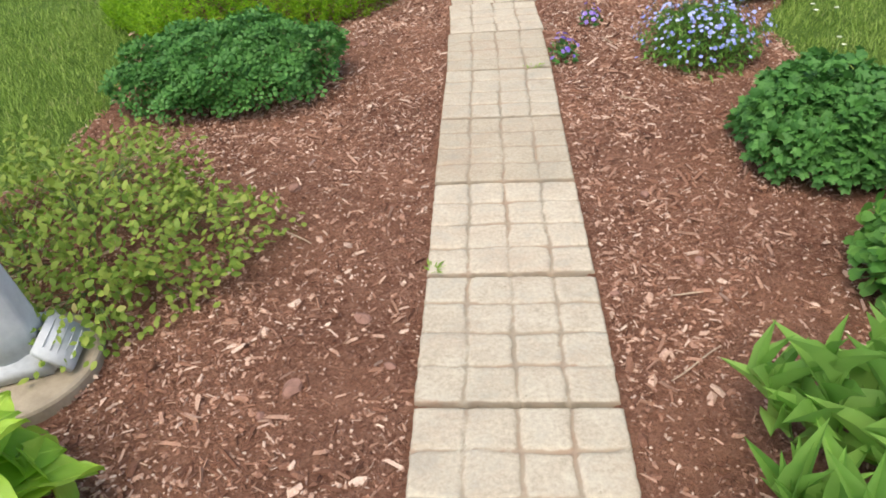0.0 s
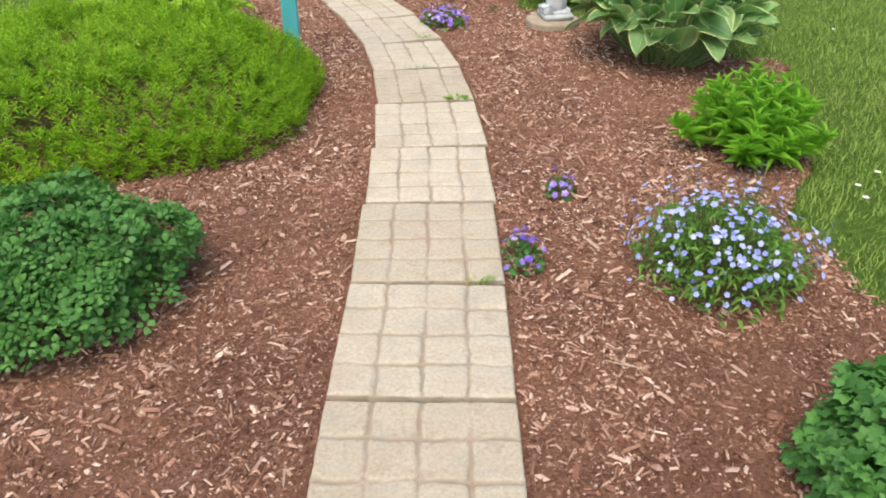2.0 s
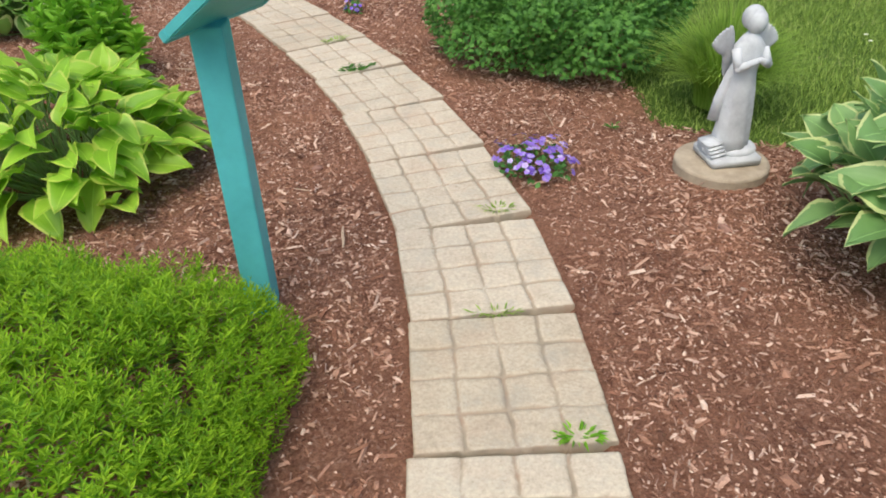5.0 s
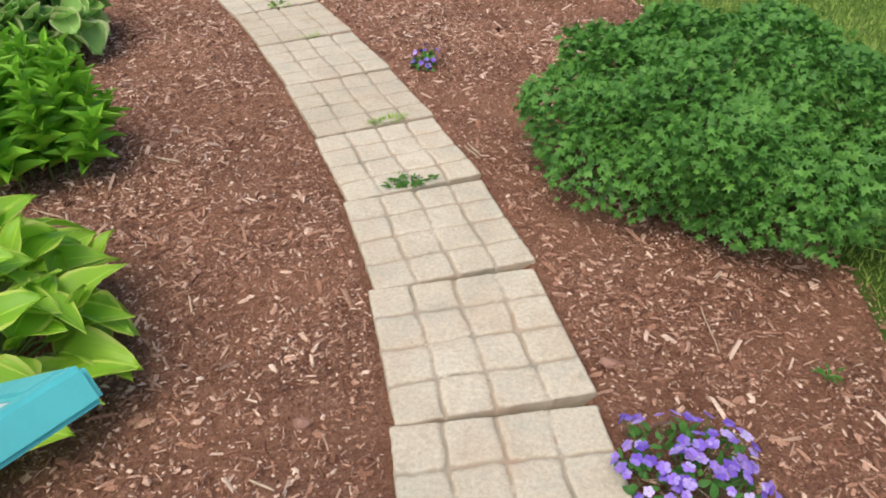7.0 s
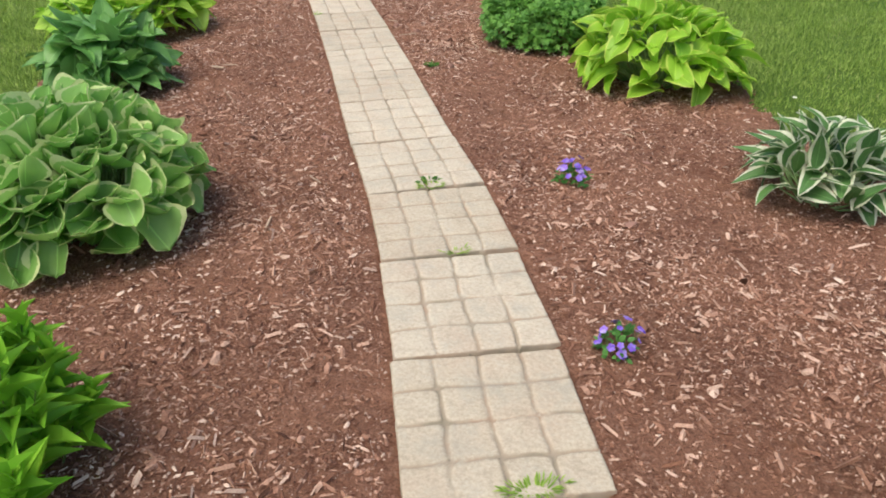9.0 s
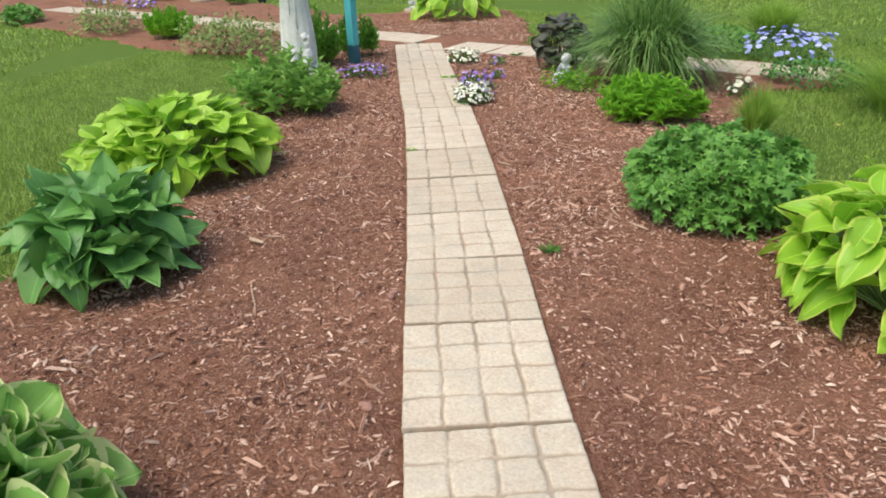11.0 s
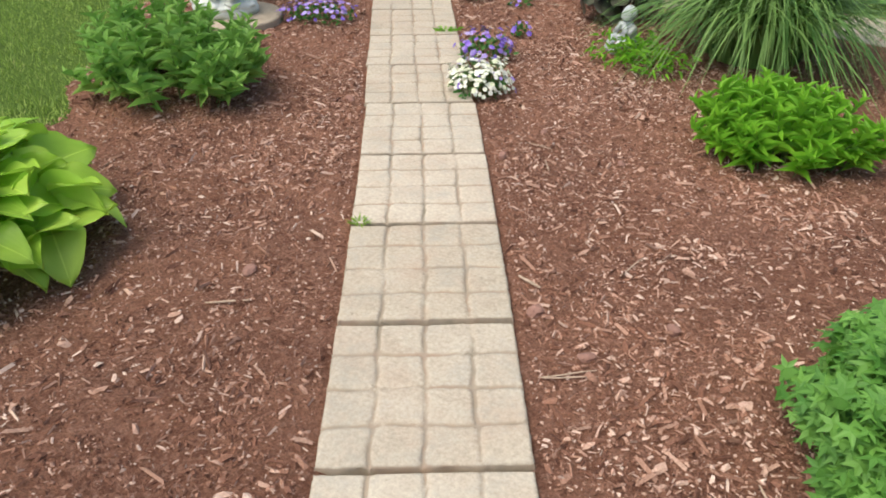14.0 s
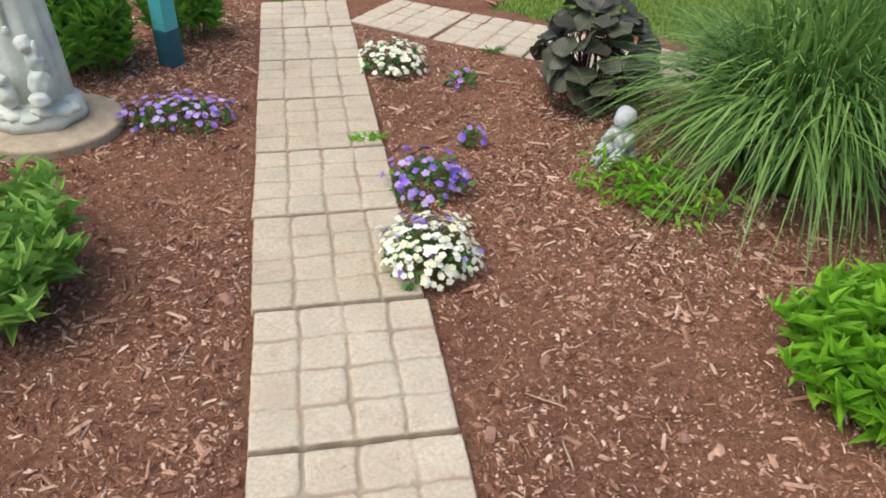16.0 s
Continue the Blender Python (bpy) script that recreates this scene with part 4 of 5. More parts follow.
def viola(x, y, radius, h, mats, count, label, seed=1, size=0.019, leaves=160, group="violas", leafmat=None, oval=1.0, rz=0.0, leafkind=OVAL, leafsize=0.034, loose=0.06):
    r = np.random.default_rng(seed)
    ob = thing("viola_plant", x, y, ground_z(x, y), label, "viola", group, rz)
    pos, out = dome_points(r, leaves, radius * 0.85, radius * 0.85 * oval, h * 0.72, seed=seed)
    face = unit(out + np.array((0, 0, 0.6)) + r.normal(0, 0.4, out.shape))
    v, t = scatter(*leafkind, pos, turns(unit(np.cross(face, r.normal(0, 1, out.shape)) + out), face), leafsize * r.uniform(0.6, 1.2, len(pos)))
    fp, fo = dome_points(r, count, radius, radius * oval, h, layers=((1.0, 1.0),), flat=0.5, seed=seed)
    fp = fp * r.uniform(1 - loose, 1 + loose * 0.6, (len(fp), 1))
    ends = []
    for p, o in zip(fp, fo):
        p = p + np.array((0, 0, 0.012))
        way = unit(np.array((o[0], o[1], 0.7 + o[2])) + r.normal(0, 0.3, 3))
        rot = Vector(way).to_track_quat("Z", "Y").to_matrix().to_4x4()
        s = size * r.uniform(0.75, 1.2)
        part("flower", FLOWERS[mats[int(r.integers(len(mats)))].name], ob, at=Matrix.Translation(p) @ rot @ Matrix.Rotation(r.uniform(0, 6), 4, "Z") @ Matrix.Diagonal((s, s, s, 1)))
        ends.append(((p[0] * 0.6, p[1] * 0.6, 0.0), tuple(p)))
    part("foliage", leafy_mesh("foliage", (v, t), leafmat or M_BLUEGREEN, tubes(ends, 0.0012, 0.001), M_STEM), ob)
    return ob


# ---- statues, discs and stands in their places ----
z1 = disc(1.50, 7.15, 0.20)
angel(1.52, 7.16, z1, 8)
z2 = disc(-5.98, 14.66, 0.30, 0.06)
robed_figure(-6.06, 14.66, z2, 22)
z3 = disc(-1.30, 1.68, 0.25, 0.05)
draped_figure(-1.32, 1.70, z3, 15)
z4 = disc(-7.95, 19.25, 0.22)
angel(-7.95, 19.25, z4, 30, 1.1, "white statue on a round base behind the cross path")
z5 = disc(-13.0, 19.2, 0.24)
angel(-13.0, 19.2, z5, 40, 1.25, "white statue at the far edge of the bed")
seated_figure(-3.72, 15.68, ground_z(-3.72, 15.68), -20)
sign_stand(-0.325, 6.24, BED_Z, 60, 0.38, 0.31, 1.14, 35, shift=(0.038, -0.11))
sign_stand(-6.10, 15.50, BED_Z, -60, 0.40, 0.32, 1.10, 30, dark=0.20)
bm = bmesh.new()
bevel_box(bm, pose(0, 0, 0.18), 0.16, 0.10, 0.36, 0.02)
marker = new("path_lamp", bm_mesh("path_lamp", bm, M_BLACK, False))
marker.matrix_world = pose(-11.7, 19.5, BED_Z - 0.02)
tagged(marker, "small black garden lamp box standing in the bed", "garden lamp")

# ---- plants beside the first stretch ----
hosta(-1.18, 1.02, 0.36, 0.40, M_HLIME, "lime green hosta with broad pointed leaves", 44, 0.24, 0.36, seed=21, rise=55, dip=70)
mound("barrenwort_plant", -1.30, 2.30, 0.62, 0.52, 0.35, M_YELLOWGREEN, OVAL, 5200, 0.032, "loose yellow-green groundcover plant with small oval leaves", "groundcover", rz=-25, seed=5, bumps=0.16, flat=0.8)
mound("columbine_plant", -1.03, 3.79, 0.56, 0.43, 0.33, M_BLUEGREEN, TRI, 4600, 0.045, "dense blue-green columbine mound with scalloped leaves", "columbine", "columbine mounds", rz=14, seed=6, flat=0.5)
shoots("feathery_shrub", -1.12, 5.41, 1.20, 0.88, 0.60, M_NEEDLE, 7200, 12, 0.036, NEEDLE, "bright yellow-green feathery mounded shrub", "shrub", rz=27, seed=7, flat=0.2, shoot=0.075, rise=12, spread=0.9, skirt=0.26, tufted=0.13)
hosta(-1.34, 7.21, 0.60, 0.50, M_HEDGE, "green hosta with yellow-edged pointed leaves", 210, 0.20, 0.34, seed=22, fold=0.36, rise=62, dip=58, droop=0.45, cover=0.93)
shoots("lily_plant", -1.71, 8.42, 0.37, 0.37, 0.55, M_LILY, 46, 20, 0.15, LEAFY, "leafy clump of upright stems with lance leaves", "lily", "leafy clumps", seed=8, rise=15)
hosta(-2.62, 9.62, 0.56, 0.50, M_HCUP, "large green hosta with cream-edged cupped leaves", 300, 0.175, 0.50, seed=23, fold=0.04, cup=0.40, droop=-0.10, blunt=0.92, dip=70, rise=62, cover=0.98, twist=24, sag=0.3)

shoots("lily_plant", 0.98, 1.02, 0.40, 0.36, 0.40, M_PHLOX, 24, 12, 0.23, LANCE, "leafy lily clump with long lance leaves", "lily", "leafy clumps", seed=9)
mound("columbine_plant", 1.55, 1.73, 0.28, 0.28, 0.38, M_MIDGREEN, TRI, 600, 0.10, "green columbine with large scalloped leaves", "columbine", "columbine mounds", seed=10)
mound("columbine_plant", 1.62, 2.66, 0.38, 0.38, 0.34, M_BLUEGREEN, LOBED, 4200, 0.040, "dense dark green mound with lobed leaves", "columbine", "columbine mounds", seed=11, flat=0.55)
viola(0.73, 3.92, 0.075, 0.12, [M_VIOLET, M_MAUVE], 30, "small purple viola at the edge of the path", 31, 0.0135, 90, oval=1.5)
viola(0.985, 4.45, 0.065, 0.10, [M_VIOLET, M_MAUVE], 18, "small purple viola growing in the mulch", 32, 0.0135, 70)
viola(1.43, 3.78, 0.30, 0.35, [M_BLUEP], 420, "pale blue woodland phlox in full flower", 33, 0.0100, 1100, group="phlox", leafmat=M_PHLOX, leafkind=LANCE, leafsize=0.045, loose=0.22)
shoots("lily_plant", 2.00, 4.88, 0.40, 0.38, 0.40, M_LILY, 60, 16, 0.125, LANCE, "fresh green leafy clump with lance leaves", "lily", "leafy clumps", seed=12, rise=14)
hosta(2.10, 6.36, 0.68, 0.68, M_HCREAM, "large blue-green hosta with cream-edged leaves", 210, 0.205, 0.42, seed=24, fold=0.34, lift=4, droop=0.42, cover=0.74, dip=48, rise=76, sag=0.12)
arching_grass("grass_clump", 1.72, 7.85, 0.42, 0.40, M_TALLGRASS, 1500, "tall unmown grass clump behind the statue", 0.005, arch=0.55, seed=3)
viola(0.68, 7.18, 0.17, 0.13, [M_VIOLET, M_VIOLET, M_MAUVE], 95, "blue-violet viola cluster beside the path", 34, 0.0155, 190)
mound("cranesbill_plant", 1.02, 8.78, 0.72, 0.68, 0.52, M_CRANE, LOBED6, 16000, 0.036, "large dense green cranesbill mound with lobed leaves", "cranesbill", "cranesbill mounds", rz=8, seed=13, flat=0.5)
viola(-0.325, 9.68, 0.07, 0.09, [M_VIOLET], 20, "small blue-violet viola growing in the mulch", 35, 0.0145, 70)
viola(-0.80, 10.86, 0.08, 0.11, [M_VIOLET], 24, "small blue-violet viola growing in the mulch", 36, 0.0155, 70)
hosta(0.26, 11.15, 0.34, 0.34, M_HWHITE, "small hosta with white-edged narrow leaves", 75, 0.19, 0.25, seed=25, rise=80, dip=52, fold=0.4, droop=0.5)
hosta(-0.72, 12.55, 0.60, 0.48, M_HEDGE, "lime hosta with yellow-edged pointed leaves", 190, 0.215, 0.35, seed=26, fold=0.36, rise=64, dip=58, droop=0.45, cover=0.93)

# ---- plants beside the second stretch ----
hosta(-3.87, 11.06, 0.44, 0.44, M_HDARK, "dark green hosta with long pointed leaves", 115, 0.24, 0.36, seed=27, rise=70, dip=60, fold=0.36, droop=0.40, cover=0.9)
hosta(-4.78, 12.18, 0.66, 0.44, M_HLIME, "wide lime green hosta with broad leaves", 180, 0.225, 0.44, seed=28, oval=0.85, rz=45, rise=58, dip=60, droop=0.36, cover=0.92)
shoots("phlox_plant", -5.36, 13.69, 0.62, 0.54, 0.50, M_PHLOX, 70, 15, 0.13, LEAFY, "bushy green phlox clump not in flower", "phlox", "leafy clumps", seed=14, rise=8)
mound("cranesbill_plant", -1.66, 13.16, 0.46, 0.42, 0.38, M_MIDGREEN, LOBED6, 3600, 0.058, "blue-green cranesbill mound with starry lobed leaves", "cranesbill", "cranesbill mounds", seed=15, flat=0.5)
shoots("lily_plant", -2.58, 14.75, 0.48, 0.38, 0.34, M_LILY, 80, 15, 0.125, LANCE, "fresh green leafy clump with lance leaves", "lily", "leafy clumps", seed=16, rise=14)
arching_grass("fountain_grass", -3.06, 15.98, 0.80, 0.62, M_PALEGRASS, 2700, "large arching clump of green fountain grass", 0.0098, seed=4, arch=1.32, curl=0.6)
hosta(-4.04, 16.24, 0.34, 0.46, M_PURPLE, "dark purple-bronze ligularia with round leaves", 80, 0.135, 0.56, seed=41, group="", rise=30, dip=60, blunt=0.92, droop=0.12, fold=0.12, name="ligularia_plant", category="ligularia", stalk=M_PURPLESTALK)
mound("astilbe_plant", -3.50, 15.38, 0.25, 0.13, 0.16, M_LILY, LANCE, 300, 0.055, "low yellow-green ferny astilbe seedling", "astilbe", rz=-10, seed=17, bumps=0.2)
viola(-4.31, 15.04, 0.16, 0.15, [M_VIOLET, M_VIOLET, M_MAUVE], 85, "purple viola cluster overhanging the path", 37, 0.015, 190)
viola(-4.06, 14.60, 0.165, 0.15, [M_WHITEP] * 9 + [M_MAUVE], 290, "white viola cluster with a few mauve flowers overhanging the path edge", 38, 0.0130, 170)
viola(-5.08, 16.06, 0.18, 0.13, [M_WHITEP], 170, "white viola cluster beside the path", 39, 0.0145, 120)
viola(-4.66, 16.05, 0.08, 0.09, [M_VIOLET], 10, "small purple viola in the mulch", 40, 0.018, 60)
viola(-4.33, 15.49, 0.06, 0.09, [M_VIOLET, M_MAUVE], 9, "small purple viola in the mulch", 42, 0.016, 50)
viola(-5.55, 14.98, 0.24, 0.11, [M_MAUVE, M_MAUVE, M_VIOLET], 120, "mauve viola patch beside the statue base", 43, 0.0145, 220, oval=0.6, rz=38)
shoots("peony_plant", -6.42, 15.20, 0.36, 0.34, 0.62, M_LILYDK, 60, 18, 0.13, LANCE, "dark green leafy clump behind the statue", "peony", "leafy clumps", seed=18)
shoots("peony_plant", -6.35, 15.86, 0.28, 0.28, 0.50, M_LILYDK, 36, 16, 0.11, LANCE, "dark green leafy clump behind the sign stand", "peony", "leafy clumps", seed=19)
viola(-2.19, 15.77, 0.11, 0.14, [M_WHITEP], 34, "small white viola cluster in the mulch", 44, 0.021, 60)
arching_grass("grass_clump", -1.80, 14.62, 0.24, 0.28, M_TALLGRASS, 600, "tuft of unmown grass at the bed edge", 0.004, arch=0.5, seed=5)

# ---- far beds ----
hosta(-7.10, 19.02, 0.70, 0.50, M_HEDGE, "wide lime hosta behind the cross path", 80, 0.28, 0.32, seed=29)
hosta(-14.0, 19.2, 0.62, 0.42, M_HEDGE, "lime hosta beside a far statue", 50, 0.28, 0.32, seed=30)
hosta(-0.85, 18.3, 0.60, 0.42, M_HLIME, "lime hosta in the far bed", 50, 0.28, 0.36, seed=31)
shoots("lily_plant", -9.72, 15.92, 0.46, 0.42, 0.40, M_LILY, 60, 14, 0.13, LANCE, "green leafy clump in the far bed", "lily", "leafy clumps", seed=20)
mound("phlox_plant", -8.05, 15.55, 0.62, 0.50, 0.36, M_OLIVE, OVAL, 1400, 0.05, "olive green bushy plant in the far bed", "phlox", "olive plants", seed=21, bumps=0.14)
mound("phlox_plant", -11.1, 15.9, 0.55, 0.42, 0.34, M_OLIVE, OVAL, 1000, 0.05, "olive green bushy plant in the far bed", "phlox", "olive plants", seed=22, bumps=0.14)
mound("cranesbill_plant", -13.6, 16.0, 0.32, 0.30, 0.26, M_MIDGREEN, LOBED, 400, 0.07, "small bright green mound in the far bed", "cranesbill", "cranesbill mounds", seed=23)
arching_grass("grass_clump", -17.6, 19.2, 0.6, 0.6, M_PALEGRASS, 900, "tall grass clump at the far bed's edge", 0.008, arch=0.5, seed=6)
shoots("lily_plant", -11.9, 19.1, 0.35, 0.3, 0.36, M_LILYDK, 40, 12, 0.12, LANCE, "dark leafy clump in the far bed", "lily", "leafy clumps", seed=24)
viola(-14.6, 18.0, 0.40, 0.16, [M_MAUVE, M_WHITEP, M_VIOLET], 60, "mixed mauve viola patch beside the cross path", 45, 0.03, 100, oval=0.5)
viola(-13.2, 17.95, 0.36, 0.16, [M_MAUVE, M_WHITEP, M_VIOLET], 60, "mixed mauve viola patch beside the cross path", 46, 0.03, 100, oval=0.5)
viola(-2.15, 17.50, 0.42, 0.26, [M_BLUEP], 150, "pale blue phlox in flower beyond the cross path", 47, 0.028, 500, group="phlox")
mound("phlox_plant", -2.95, 17.70, 0.50, 0.36, 0.24, M_MIDGREEN, OVAL, 900, 0.05, "low green groundcover beyond the grass", "groundcover", seed=25)
mound("phlox_plant", -1.75, 16.50, 0.42, 0.30, 0.18, M_BLUEGREEN, OVAL, 700, 0.045, "low blue-green groundcover beside the path", "groundcover", seed=26)
arching_grass("meadow_grass", -1.00, 15.85, 0.75, 0.34, M_TALLGRASS, 1000, "patch of unmown seeding meadow grass", 0.004, arch=0.5, seed=7)
arching_grass("meadow_grass", -0.2, 16.6, 0.8, 0.34, M_TALLGRASS, 900, "patch of unmown seeding meadow grass", 0.004, arch=0.5, seed=8)
arching_grass("grass_clump", -2.6, 18.9, 0.6, 0.34, M_TALLGRASS, 900, "tuft of tall unmown grass on the lawn", 0.005, arch=0.5, seed=9)


# ---- paving ----
def slab_mesh(seed, half=0.285, deep=0.285):
    """A cast slab with a four by four pattern of worn, rounded setts."""
    r = np.random.default_rng(seed)
    steps = [0.0, 0.035, 0.07, 0.11, 0.17, 0.34, 0.5, 0.66, 0.83, 0.89, 0.93, 0.965]
    g = np.array([c + s for c in range(4) for s in steps] + [4.0])
    n = len(g) - 1
    cu, cw = np.meshgrid(g, g, indexing="ij")
    u, w = cu / 2 - 1, cw / 2 - 1
    fu, fw = np.abs(cu - np.round(cu)), np.abs(cw - np.round(cw))
    rim_u, rim_w = (cu < 0.5) | (cu > 3.5), (cw < 0.5) | (cw > 3.5)
    wear = np.clip(0.8 + 0.4 * np.sin(cu * 1.9 + seed * 1.7) * np.sin(cw * 1.6 + seed * 0.6) + r.normal(0, 0.12, u.shape), 0.3, 1.15)
    du = np.where(rim_u, fu * 1.6, fu)
    dw = np.where(rim_w, fw * 1.6, fw)
    # joined so that each sett keeps round corners
    gap = -np.log(np.exp(-24 * du) + np.exp(-24 * dw)) / 24
    k = np.clip((0.098 - gap) / 0.118, 0, 1)
    z = -0.0098 * k * k * (3 - 2 * k) * wear
    sett = r.normal(0, 0.0011, (4, 4))
    lean_u, lean_w = r.normal(0, 0.0016, (4, 4)), r.normal(0, 0.0016, (4, 4))
    iu, iw = np.minimum(cu, 3.999).astype(int), np.minimum(cw, 3.999).astype(int)
    top = sett[iu, iw] + lean_u[iu, iw] * (cu - iu - 0.5) + lean_w[iu, iw] * (cw - iw - 0.5)
    z += top * np.clip(gap / 0.12, 0, 1) + r.normal(0, 0.0005, u.shape)
    keep_u, keep_w = 1 - u ** 8, 1 - w ** 8
    lines_u, lines_w = r.uniform(0, 6.3, 6), r.uniform(0, 6.3, 6)
    x = half * (u + keep_u * (0.012 * np.sin(w * 4.1 + lines_u[np.round(cu).astype(int)]) + 0.007 * np.sin(w * 15 + 2 * lines_u[np.round(cu).astype(int)])))
    y = deep * (w + keep_w * (0.012 * np.sin(u * 4.3 + lines_w[np.round(cw).astype(int)]) + 0.007 * np.sin(u * 14 + 2 * lines_w[np.round(cw).astype(int)])))
    x -= np.sign(u) * (np.abs(u) > 0.99) * np.abs(0.0025 * np.sin(w * 9 + seed) + r.normal(0, 0.0012, u.shape))
    y -= np.sign(w) * (np.abs(w) > 0.99) * np.abs(0.0025 * np.sin(u * 8 + seed) + r.normal(0, 0.0012, u.shape))
    v = np.stack((x, y, z), -1).reshape(-1, 3)
    idx = np.arange((n + 1) ** 2).reshape(n + 1, n + 1)
    a, b, c, d = idx[:-1, :-1].ravel(), idx[1:, :-1].ravel(), idx[1:, 1:].ravel(), idx[:-1, 1:].ravel()
    t = [np.stack((a, b, c), 1), np.stack((a, c, d), 1)]
    ring = np.concatenate((idx[:, 0], idx[-1, 1:], idx[::-1, -1][1:], idx[0, ::-1][1:-1]))
    low = v[ring].copy()
    low[:, 2] = -0.05
    m = len(v)
    nxt = np.roll(np.arange(len(ring)), -1)
    t.append(np.stack((ring, m + np.arange(len(ring)), m + nxt), 1))
    t.append(np.stack((ring, m + nxt, ring[nxt]), 1))
    return fast_mesh("paving_slab", np.concatenate((v, low)), np.concatenate(t), M_SLAB, smooth=True)


def paving():
    walkway = thing("pavement", 0, 0, 0, "straight and curving garden path of cast cream concrete slabs", "garden path")
    walkway["kind"] = "structure"
    kinds = [slab_mesh(s) for s in range(1, 9)]
    r = np.random.default_rng(3)
    for i, ((x0, y0, a0), (x1, y1, a1)) in enumerate(zip(JOINTS, JOINTS[1:])):
        gap = math.hypot(x1 - x0, y1 - y0)
        wide = 0.565 if i < 9 else 0.552
        turn = math.degrees(math.atan2(y1 - y0, x1 - x0)) - 90
        turn = 0.5 * turn + 0.25 * (a0 + a1)
        m = pose((x0 + x1) / 2, (y0 + y1) / 2, r.uniform(-0.002, 0.002), r.normal(0, 0.25), r.normal(0, 0.25), turn + 180 * (i % 2)) @ Matrix.Diagonal((wide / 0.57, (gap - 0.016) / 0.57, 1, 1))
        part("paving_slab", kinds[int(r.integers(8))], walkway, at=m)
    crossing = thing("pavement_crossing", 0, 0, 0, "cross path of cast cream concrete slabs", "garden path")
    crossing["kind"] = "structure"
    for i in range(7):
        m = pose(-5.42 + 0.585 * i, 16.86 + 0.006 * i, -0.010, r.normal(0, 0.4), r.normal(0, 0.4), r.normal(0, 0.8) + 90 * (i % 2))
        part("paving_slab", kinds[int(r.integers(8))], crossing, at=m)
    for i in range(15):
        m = pose(-6.55 - 0.585 * i, 17.12 + 0.02 * i, -0.012, r.normal(0, 0.4), r.normal(0, 0.4), r.normal(0, 0.8) - 2 + 90 * (i % 2))
        part("paving_slab", kinds[int(r.integers(8))], crossing, at=m)


# ---- loose things on the ground ----
def weed(x, y, size, n, seed, mat=None, label="small green weed growing from a paving joint", kind=LANCE, oval=1.0, rz=0.0):
    n = int(n * 1.6)
    r = np.random.default_rng(seed)
    ob = thing("weed", x, y, -0.012, label, "weed", "weeds in the joints", rz)
    a = r.uniform(0, 6.3, n)
    f = r.uniform(0, 1, n)
    up = r.uniform(0.1, 0.9, n)
    d = np.stack((np.cos(a), np.sin(a), up), 1)
    pos = np.stack((size * f * np.cos(a), size * oval * f * np.sin(a), 0.004 + 0.015 * f), 1)
    v, t = scatter(*kind, pos, turns(d, np.array((0, 0, 1.0)) + r.normal(0, 0.2, (n, 3))), 0.024 * r.uniform(0.6, 1.4, n))
    part("foliage", fast_mesh("foliage", v, t, mat or M_MIDGREEN), ob)


def stone(x, y, size, seed, mat=M_STONE, label="small reddish stone lying on the mulch", flat=0.55):
    bm = bmesh.new()
    bmesh.ops.create_icosphere(bm, subdivisions=2, radius=1)
    r = np.random.default_rng(seed)
    k = r.uniform(0, 6, 6)
    for v in bm.verts:
        c = v.co
        c *= 1 + 0.16 * math.sin(3 * c.x + k[0]) * math.sin(2.6 * c.y + k[1]) + 0.12 * math.sin(4 * c.z + k[2] + 2 * c.x)
        c.x, c.y, c.z = c.x * size, c.y * size * 0.72, c.z * size * flat
    ob = new("stone", bm_mesh("stone", bm, mat, False))
    ob.matrix_world = pose(x, y, ground_z(x, y) + size * flat * 0.45, 0, 0, float(r.uniform(0, 360)))
    tagged(ob, label, "stone", "stones in the mulch")


def stick(x, y, length, rz, thick=0.006, label="pale dry stick lying on the mulch", mat=M_PALEWOOD):
    bm = bmesh.new()
    loops = []
    for i in range(6):
        s = i / 5 - 0.5
        r = 0.6 * thick * (1 - 0.9 * abs(s))
        loops.append([bm.verts.new((s * length, r * math.cos(a) + 0.06 * length * math.sin(3 * s), r * math.sin(a) * 0.6)) for a in (0, 1.26, 2.51, 3.77, 5.03)])
    for p, q in zip(loops, loops[1:]):
        for i in range(5):
            bm.faces.new((p[i], p[(i + 1) % 5], q[(i + 1) % 5], q[i]))
    bm.faces.new(loops[0])
    bm.faces.new(loops[-1])
    ob = new("stick", bm_mesh("stick", bm, mat, False))
    ob.matrix_world = pose(x, y, ground_z(x, y) + thick * 0.6 + 0.008, 0, 0, rz)
    tagged(ob, label, "stick", "sticks in the mulch")


def brick_chip(x, y, rz):
    bm = bmesh.new()
    bevel_box(bm, pose(0, 0, 0), 0.028, 0.05, 0.018, 0.004)
    ob = new("brick_fragment", bm_mesh("brick_fragment", bm, M_STONE, False))
    ob.matrix_world = pose(x, y, ground_z(x, y) + 0.012, 4, 3, rz)
    tagged(ob, "broken pinkish brick fragment beside the path", "brick fragment")


def lawn_flower(x, y, mat):
    ob = thing("lawn_flower", x, y, -0.045, "tiny flower standing in the mown lawn", "wild flower", "lawn flowers")
    v, t = tubes([((0, 0, 0), (0.01, 0, 0.085))], 0.0015, 0.001)
    part("stalk", fast_mesh("stalk", v, t, M_STEM), ob)
    head = Matrix.Translation((0.01, 0, 0.088)) @ Matrix.Diagonal((0.014, 0.014, 0.014, 1))
    part("flower_head", LAWN_HEADS[mat.name], ob, at=head)


LAWN_HEADS = {m.name: flower_mesh("flower_head", m, 6) for m in (M_WHITEP, M_YEYE)}
